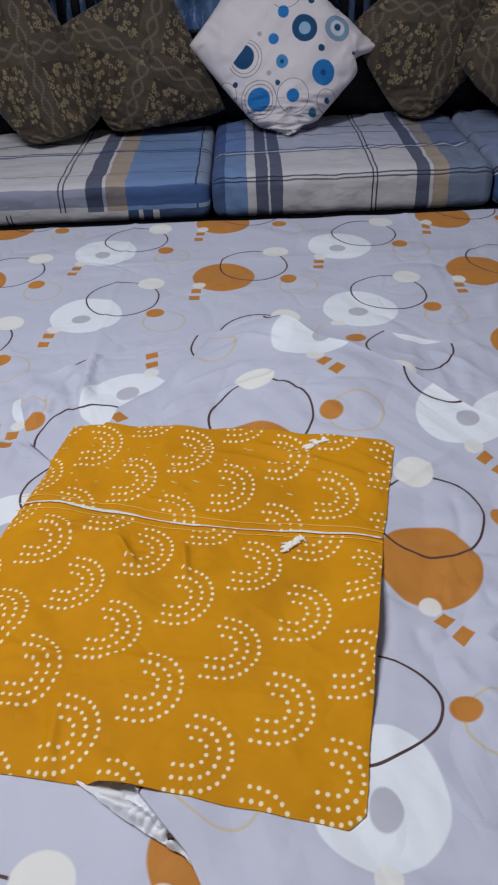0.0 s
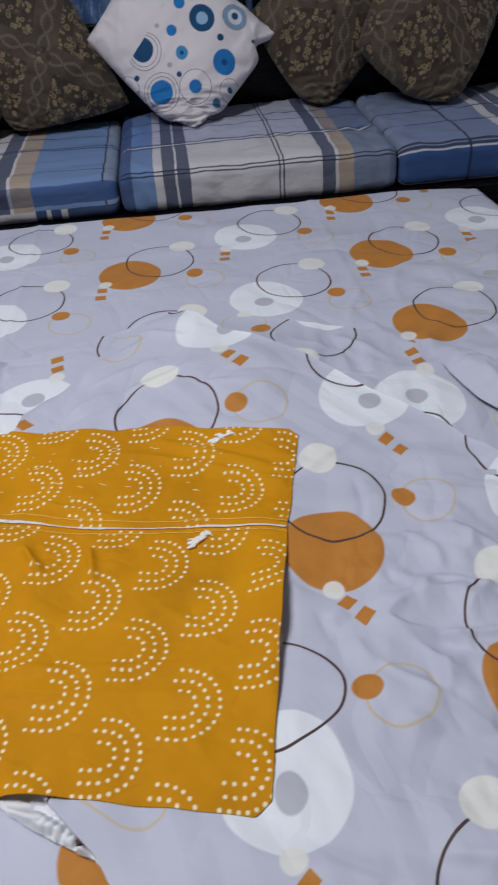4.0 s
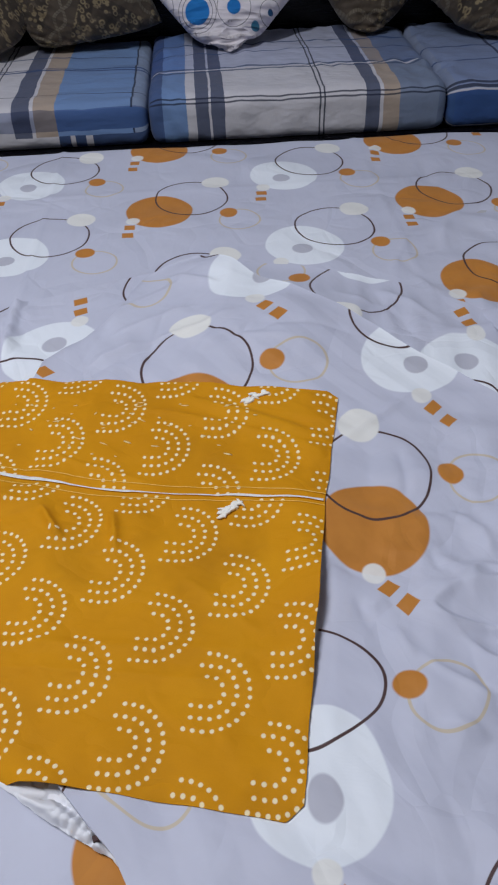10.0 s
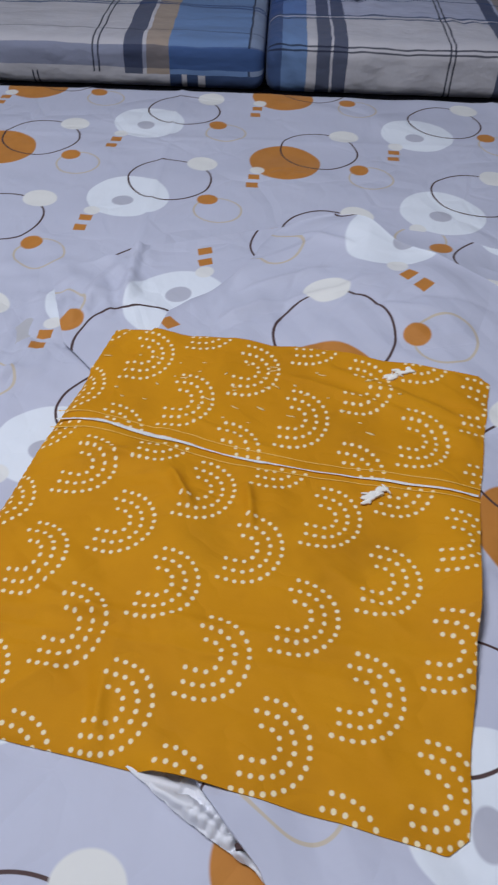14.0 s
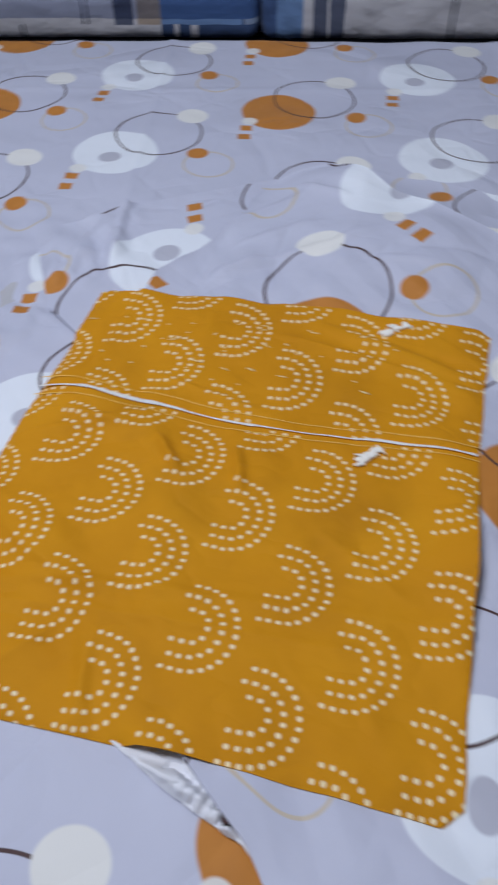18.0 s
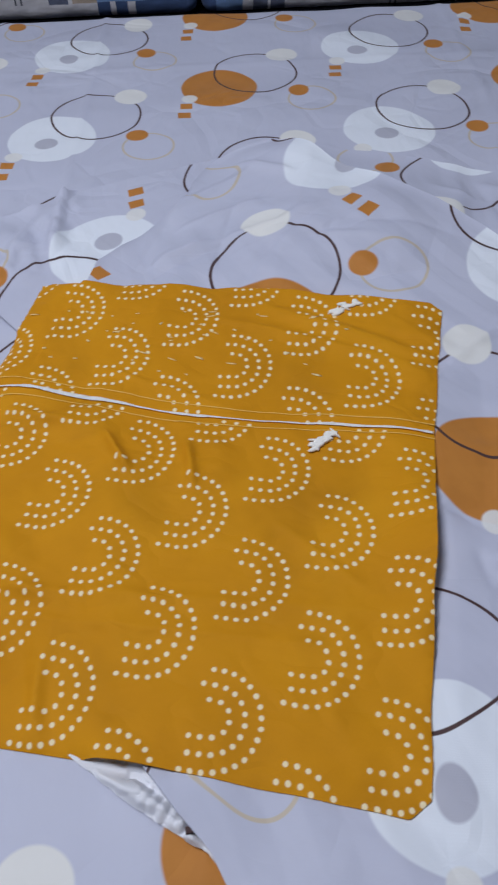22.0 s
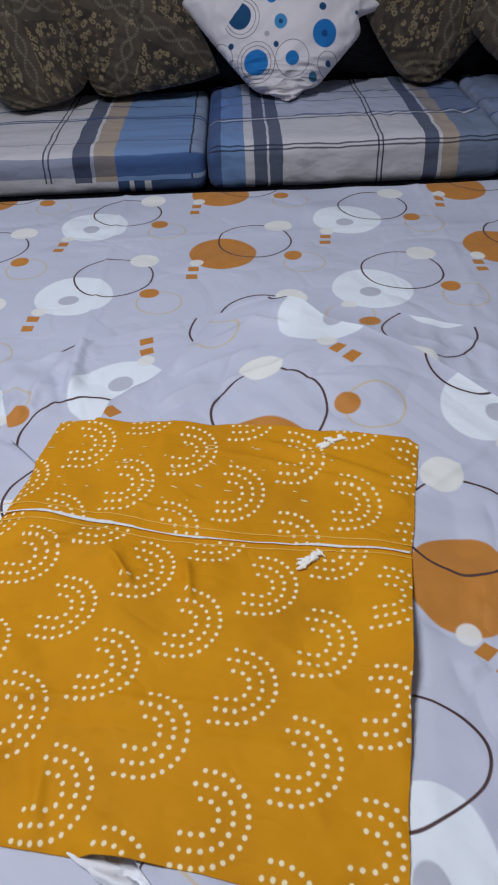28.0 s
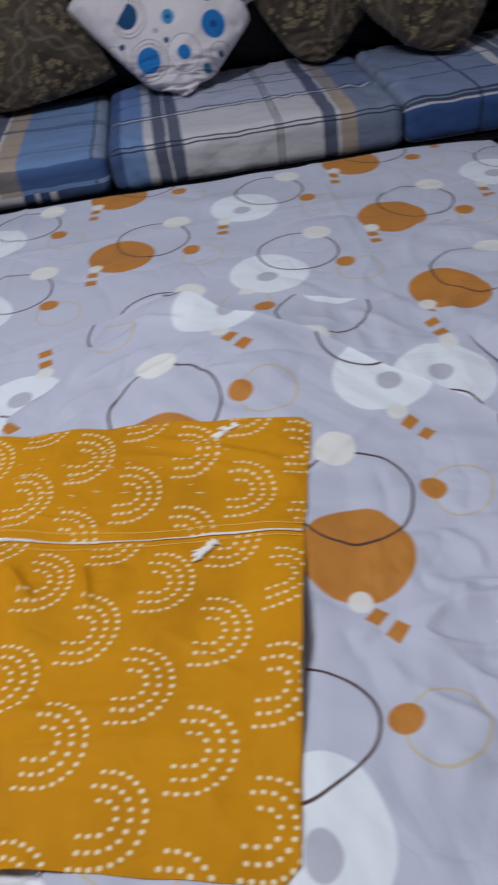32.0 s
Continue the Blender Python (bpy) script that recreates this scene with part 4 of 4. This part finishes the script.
tuft(0.070, 0.687, 0.60)


def lint():
    """Flecks of pale thread waste on the upper panel."""
    rng = random.Random(5)
    bm = bmesh.new()
    for _ in range(40):
        t = min(0.97, max(0.03, rng.gauss(0.42, 0.26)))
        k = rng.uniform(0.25, 0.80)
        p = zip_line(t) + (C_TL + (C_TR - C_TL) * t - zip_line(t)) * k
        size = rng.choice((0.0018, 0.0022, 0.003, 0.0065))
        m = Matrix.Translation((p[0], p[1], cover_height(*p) + 0.0014)) @ Matrix.Rotation(rng.gauss(-0.15, 0.4), 4, "Z") @ Matrix.Diagonal((size, rng.uniform(0.0007, 0.0015), 0.0004, 1))
        bmesh.ops.create_icosphere(bm, subdivisions=1, radius=1.0, matrix=m)
    return tagged(part("lint", bm, LINT, cover, "flecks of pale thread waste", True), kind="stuff")


lint()

# ---------------------------------------------------------------- sofa
SEAT = 0.258
TOP = 0.385
sofa = thing("sofa", (0.3, 2.55, 0), "long dark wooden sofa frame with a slatted back", "sofa")


def sofa_part(name, bounds, bevel=0.005):
    ob = part(name, box(*bounds, bevel=bevel), WOOD, sofa)
    ob.matrix_parent_inverse = Matrix.Translation(-sofa.location)
    return ob


SX0, SX1 = -1.70, 1.78
sofa_part("seat_frame", (SX0, SX1, 2.215, 2.88, SEAT - 0.06, SEAT), 0.008)
sofa_part("front_rail", (SX0, SX1, 2.175, 2.214, SEAT - 0.085, SEAT + 0.004), 0.006)
sofa_part("top_rail", (SX0, SX1, 2.855, 2.905, 0.866, 0.920), 0.010)
sofa_part("middle_rail", (SX0, SX1, 2.862, 2.898, 0.620, 0.660), 0.006)
sofa_part("back_panel", (SX0, SX1, 2.872, 2.888, SEAT + 0.002, 0.619), 0.002)
for lx in (SX0 + 0.04, 0.30, SX1 - 0.04):
    sofa_part("leg", (lx - 0.03, lx + 0.03, 2.22, 2.28, 0.0, SEAT - 0.061), 0.004)
    sofa_part("leg", (lx - 0.03, lx + 0.03, 2.82, 2.88, 0.0, SEAT - 0.061), 0.004)
slat_x = SX0 + 0.03
while slat_x < SX1:
    if not -0.245 < slat_x < 0.075:
        sofa_part("slat", (slat_x - 0.013, slat_x + 0.013, 2.868, 2.892, 0.659, 0.867), 0.004)
    slat_x += 0.0485


def cushion(x0, x1, y0, y1, z0, z1, material, label, seed):
    """A boxed foam cushion in a loose woven cover."""
    ob = thing("seat_cushion", ((x0 + x1) / 2, (y0 + y1) / 2, z0), label, "cushion", "seat cushions on the sofa")
    cols = 110
    profile = []
    r = 0.034
    hy, hz = (y1 - y0) / 2, (z1 - z0) / 2
    for cx, cz, a0 in ((-hy + r, -hz + r, 180), (-hy + r, hz - r, 90), (hy - r, hz - r, 0), (hy - r, -hz + r, -90)):
        for k in range(7):
            a = radians(a0 + (90 - 15 * k) - (0 if a0 != 180 else 0))
            profile.append((cx + r * math.cos(a if a0 != 180 else radians(270 - 15 * k)), cz + r * math.sin(a if a0 != 180 else radians(270 - 15 * k))))
    # fill the straight runs
    full = []
    for i, p in enumerate(profile):
        q = profile[(i + 1) % len(profile)]
        n = max(1, int(math.dist(p, q) / 0.016))
        full += [(p[0] + (q[0] - p[0]) * k / n, p[1] + (q[1] - p[1]) * k / n) for k in range(n)]
    way = [0.0]
    for a, b in zip(full, full[1:]):
        way.append(way[-1] + math.dist(a, b))
    verts, uvs = [], []
    length = x1 - x0
    for i in range(cols):
        t = i / (cols - 1)
        bend = math.sin(math.pi * (t - 0.5))
        x = (0.5 + 0.5 * (0.35 * bend + 0.65 * (2 * t - 1))) * length
        edge = min(x, length - x)
        shrink = max(0.0, 1 - edge / 0.032)
        inset = 0.026 * (1 - math.sqrt(max(0.0, 1 - shrink * shrink)))
        for (py, pz), s in zip(full, way):
            k = 1 - inset / hy
            kz = 1 - inset / hz * 0.9
            puff = 0.006 * math.sin(math.pi * t) * (1 if pz > 0 else 0) * (1 - (py / hy) ** 2)
            wx = ripple(x + seed, s, 7.0, seed) * 0.006 + float(crumple(x + seed, s, int(seed) + 80, 0.40, 0.10, 4)) * (0.6 + 1.4 * max(0.0, 1 - edge / 0.12))
            ny, nz = py / hy, pz / hz
            verts.append((x - length / 2, py * k + ny * wx * 0.6, hz + pz * kz + max(0.0, nz) * (puff + wx * 0.8)))
            uvs.append((x, s))
    m = len(full)
    faces = grid_faces(cols, m, True)
    faces.append(tuple(range(m - 1, -1, -1)))
    faces.append(tuple(range((cols - 1) * m, cols * m)))
    faces = [tuple(reversed(f)) for f in faces]
    body = mesh("cushion_body", verts, faces, material, ob, uvs)
    return ob


OFF, SLATE, TAN, BLUE, DEEP = (0.66, 0.645, 0.685), (0.115, 0.130, 0.195), (0.46, 0.37, 0.30), (0.180, 0.295, 0.535), (0.030, 0.070, 0.20)
INK = (0.02, 0.025, 0.05)
middle_check = plaid_material(
    "blue_white_check",
    [(0.0, (0.07, 0.12, 0.27)), (0.045, BLUE), (0.125, OFF), (0.155, SLATE), (0.197, OFF), (0.207, SLATE), (0.25, OFF), (0.715, SLATE), (0.765, OFF), (0.776, TAN), (0.83, (0.20, 0.25, 0.36)), (0.96, (0.15, 0.20, 0.31))],
    [(0.452, 0.0016, INK), (0.464, 0.0016, INK)],
    [(0.125, 0.0016, INK), (0.136, 0.0016, INK), (0.330, 0.005, (0.05, 0.08, 0.17)), (0.345, 0.003, OFF), (0.357, 0.005, (0.05, 0.08, 0.17)), (0.50, 0.003, DEEP), (0.60, 0.006, DEEP)],
    [(0.345, 0.80, (0.55, 0.66, 0.95), 0.55)],
)
west_check = plaid_material(
    "white_tan_check",
    [(0.0, OFF), (0.545, SLATE), (0.605, OFF), (0.615, TAN), (0.685, BLUE), (0.94, (0.26, 0.33, 0.47))],
    [(0.36, 0.0016, INK), (0.374, 0.0016, INK), (0.752, 0.002, INK)],
    # the line at 0.21 is no stripe: a wrinkle's dark crease, painted in
    [(0.012, 0.004, DEEP), (0.21, 0.0010, INK), (0.42, 0.005, DEEP), (0.44, 0.005, DEEP), (0.56, 0.004, DEEP)],
    [(0.072, 0.125, (0.42, 0.47, 0.62), 0.9)],
    [(-1, 0.55, 0.016, 0.058, OFF), (0.55, 1, 0.016, 0.058, (0.05, 0.085, 0.19)), (0.582, 0.595, 0.018, 0.058, OFF), (0.622, 0.640, 0.018, 0.058, OFF), (0.20, 0.204, 0.016, 0.058, INK), (0.212, 0.216, 0.016, 0.058, INK), (0.55, 1, 0.070, 0.122, (0.06, 0.12, 0.30))],
)
east_check = plaid_material(
    "deep_blue_check",
    [(0.0, (0.24, 0.29, 0.42)), (0.02, (0.22, 0.28, 0.45)), (0.40, OFF), (0.44, (0.13, 0.16, 0.25)), (0.49, OFF), (0.50, (0.13, 0.16, 0.25)), (0.545, OFF), (0.95, SLATE)],
    [(0.205, 0.0035, (0.02, 0.03, 0.08))],
    [(0.016, 0.004, INK), (0.026, 0.002, OFF), (0.124, 0.002, OFF), (0.133, 0.004, INK), (0.146, 0.004, INK), (0.33, 0.004, DEEP), (0.47, 0.005, DEEP)],
    [(0.0, 0.125, (0.17, 0.33, 0.60), 1.0)],
)
pale_check = plaid_material(
    "pale_blue_check",
    [(0.0, OFF), (0.12, (0.36, 0.42, 0.58)), (0.22, OFF), (0.30, (0.30, 0.36, 0.54)), (0.42, OFF), (0.55, (0.33, 0.40, 0.60))],
    [(0.03, 0.0015, INK), (0.045, 0.0015, INK), (0.06, 0.0015, INK), (-0.10, 0.002, INK)],
    [(0.05, 0.0015, INK), (0.065, 0.0015, INK), (-0.08, 0.003, DEEP), (0.16, 0.003, DEEP)],
    [(-0.06, 0.03, (0.55, 0.62, 0.85), 0.8)],
)
cushion(-0.865, -0.076, 2.195, 2.855, SEAT + 0.002, TOP - 0.012, west_check, "boxed seat cushion in white, tan and blue checked cotton", 1.0)
cushion(-0.071, 0.724, 2.190, 2.855, SEAT + 0.002, TOP, middle_check, "boxed seat cushion in off-white and blue checked cotton", 4.0)
cushion(0.728, 1.515, 2.195, 2.855, SEAT + 0.002, TOP - 0.004, east_check, "boxed seat cushion in deep blue checked cotton", 7.0)


# ---------------------------------------------------------------- pillows
def pillow(name, top, right, bottom, left, thick, material, label, seed, uv_turn=0.0, uv_span=0.43, pulls=(0.05, 0.05, 0.0, 0.0), blunt=0.05, floor=TOP, frontal=False, nips=()):
    """A stuffed square pillow stretched between its four corners (seen from the front)."""
    n = 61
    T, R, B, L = (np.array(p, float) for p in (top, right, bottom, left))
    middle = (T + R + B + L) / 4
    normal = np.cross(R - L, T - B)
    normal /= np.linalg.norm(normal)
    across = (R - L) / np.linalg.norm(R - L)
    up = np.cross(normal, across)
    sides = []
    uvs = []
    for side in (1, -1):
        for i in range(n):
            for j in range(n):
                a, b = 2 * i / (n - 1) - 1, 2 * j / (n - 1) - 1
                s, t = (a + 1) / 2, (b + 1) / 2
                # corners: (0,0)=left, (1,0)=bottom, (0,1)=top, (1,1)=right
                p = L * (1 - s) * (1 - t) + B * s * (1 - t) + T * (1 - s) * t + R * s * t
                # the sides draw in between the corners
                lt, tr, rb, bl = pulls
                pull = (1 - b * b) * abs(a) ** 3 * (rb if a > 0 else lt) + (1 - a * a) * abs(b) ** 3 * (tr if b > 0 else bl)
                for na, nb, wide, deep in nips:
                    pull += deep * math.exp(-(((a - na) ** 2 + (b - nb) ** 2) / wide ** 2))
                p = p + (middle - p) * (pull + blunt * abs(a * b) ** 3)
                h = (max(0.0, 1 - a ** 4) * max(0.0, 1 - b ** 4)) ** 0.55
                h *= 0.75 + 0.25 * (1 - a * a) * (1 - b * b)
                rim = 1 - h
                foot = max(0.0, (a - b) / 2 - 0.25)
                dent = 0.012 * rim * ridge(a + seed, b, 3.5, seed) + 0.006 * ripple(a + seed, b, 3.0, seed)
                dent += 0.040 * foot * ridge((a + b) * 0.35 + seed, (a - b) * 1.6, 3.2, seed) + 0.010 * rim * ridge(a * 1.5, b * 1.5 + seed, 3.0, seed + 3.0)
                dent += float(crumple(a * 0.22 + seed, b * 0.22, int(seed * 10) + 30, 0.30, 0.09, 4))
                lump = (1 + 0.10 * ripple(a, b + seed, 1.4, seed))
                depth = thick / 2 * h * lump
                q = p + normal * side * (depth + (dent if h > 0.02 else 0.0) * min(1, h * 4))
                # it settles on what it stands on
                if q[2] < floor + 0.05:
                    over = floor + 0.05 - q[2]
                    q[2] = floor + 0.05 - 0.048 * (1 - math.exp(-over / 0.048))
                sides.append(tuple(q - middle))
                if frontal:
                    d = q - middle
                    uvs.append((float(d @ across), float(d @ up)))
                else:
                    c, sn = math.cos(uv_turn), math.sin(uv_turn)
                    x, y = a * uv_span / 2, b * uv_span / 2
                    uvs.append((x * c - y * sn + 0.13 + 0.02 * seed, x * sn + y * c + 0.13 - 0.015 * seed))
    faces = []
    for f in grid_faces(n, n):
        faces.append(f)
        faces.append(tuple(n * n + k for k in reversed(f)))
    body = mesh(name, sides, faces, material, None, uvs)
    bm = bmesh.new()
    bm.from_mesh(body.data)
    bmesh.ops.remove_doubles(bm, verts=bm.verts, dist=0.0004)
    bmesh.ops.recalc_face_normals(bm, faces=bm.faces)
    bm.to_mesh(body.data)
    bm.free()
    for poly in body.data.polygons:
        poly.use_smooth = True
    body.location = middle
    return tagged(body, label, "pillow", "pillows along the sofa")


pillow("white_pillow", (0.090, 2.835, 0.945), (0.480, 2.735, 0.612), (0.160, 2.570, 0.318), (-0.140, 2.735, 0.635), 0.17, SPOTTED, "white pillow with blue spots and rings, standing on its corner", 0.3, pulls=(0.075, 0.13, 0.02, -0.03), blunt=0.0, frontal=True, nips=((-1, 0.62, 0.10, 0.08), (1, 0.72, 0.15, 0.15), (0.80, 1, 0.14, 0.05), (1, -0.62, 0.14, 0.07), (0.72, -1, 0.14, 0.07)))
pillow("brown_pillow", (-0.215, 2.815, 0.850), (-0.020, 2.735, 0.435), (-0.405, 2.690, 0.350), (-0.555, 2.765, 0.705), 0.18, BROCADE, "brown brocade pillow with gold scrolls, leaning on the sofa back", 1.0, 0.79, 0.42, pulls=(0.03, 0.04, 0.02, 0.0))
pillow("brown_pillow", (-0.625, 2.800, 0.890), (-0.415, 2.690, 0.475), (-0.640, 2.585, 0.340), (-0.900, 2.740, 0.640), 0.18, BROCADE, "brown brocade pillow with gold scrolls, leaning towards another", 2.0, 0.4, 0.43, pulls=(0.0, 0.02, -0.12, 0.0))
pillow("brown_pillow", (0.704, 2.815, 0.905), (0.865, 2.790, 0.600), (0.590, 2.690, 0.340), (0.370, 2.780, 0.670), 0.17, BROCADE, "brown brocade pillow with gold scrolls, standing on its corner", 3.0, 0.79, 0.42, pulls=(0.02, 0.02, 0.0, -0.08))
pillow("brown_pillow", (0.868, 2.790, 0.872), (1.185, 2.720, 0.640), (0.975, 2.570, 0.340), (0.695, 2.665, 0.562), 0.18, BROCADE, "brown brocade pillow with gold scrolls, slumped to one side", 4.0, 0.6, 0.42, pulls=(0.0, 0.0, -0.10, -0.06))
pillow("checked_pillow", (1.190, 2.800, 0.740), (1.620, 2.800, 0.740), (1.600, 2.590, 0.370), (1.165, 2.600, 0.370), 0.20, pale_check, "pale blue and white checked pillow at the end of the row", 5.0, 0.0, 0.44)


# ---------------------------------------------------------------- curtain
def curtain(x0, x1, cols, wide, deep, flat, seed, label):
    """A hanging panel: broad fronts between narrow, deep pleats."""
    rows = 44
    verts, uvs = [], []
    phase, phases = 2.4, []
    for i in range(cols):
        x = x0 + (x1 - x0) * i / (cols - 1)
        phase += 2 * math.pi * (x1 - x0) / cols / (wide * (1 + 0.75 * ripple(x, 0.0, 4.5, seed)))
        phases.append(phase)
    for r in range(rows):
        z = 2.70 - 2.55 * r / (rows - 1)
        cloth = 0.0
        for i in range(cols):
            x = x0 + (x1 - x0) * i / (cols - 1)
            p = phases[i] + 0.9 * ripple(x * 0.7, z, 0.9, seed + 1.0)
            depth = deep * (1 + 0.5 * ripple(x, z * 0.5, 2.0, seed + 4.0))
            back = (0.5 - 0.5 * math.cos(p)) ** flat
            y = 3.010 + depth * back + 0.014 * ripple(x, z * 0.35, 9.0, seed + 2.0) + 0.006 * math.sin(2.0 * p + 4 * ripple(x, z, 1.0, seed + 6.0))
            verts.append((x + 0.012 * math.sin(p) + 0.035 * ripple(x, z, 1.0, seed - 1.0), y, z))
            cloth += math.hypot((x1 - x0) / cols, (y - verts[-2][1]) if i else 0.0)
            uvs.append((cloth, z))
    ob = mesh("curtain", verts, grid_faces(rows, cols), CURTAIN, None, uvs)
    return tagged(ob, label, "curtain", "curtains behind the sofa")


curtain(-2.0, 0.205, 340, 0.145, 0.075, 1.5, 2.0, "blue satin damask curtain hanging in shallow loose folds")
curtain(0.195, 1.80, 320, 0.128, 0.160, 1.9, 5.0, "blue satin damask curtain hanging in deep narrow pleats")
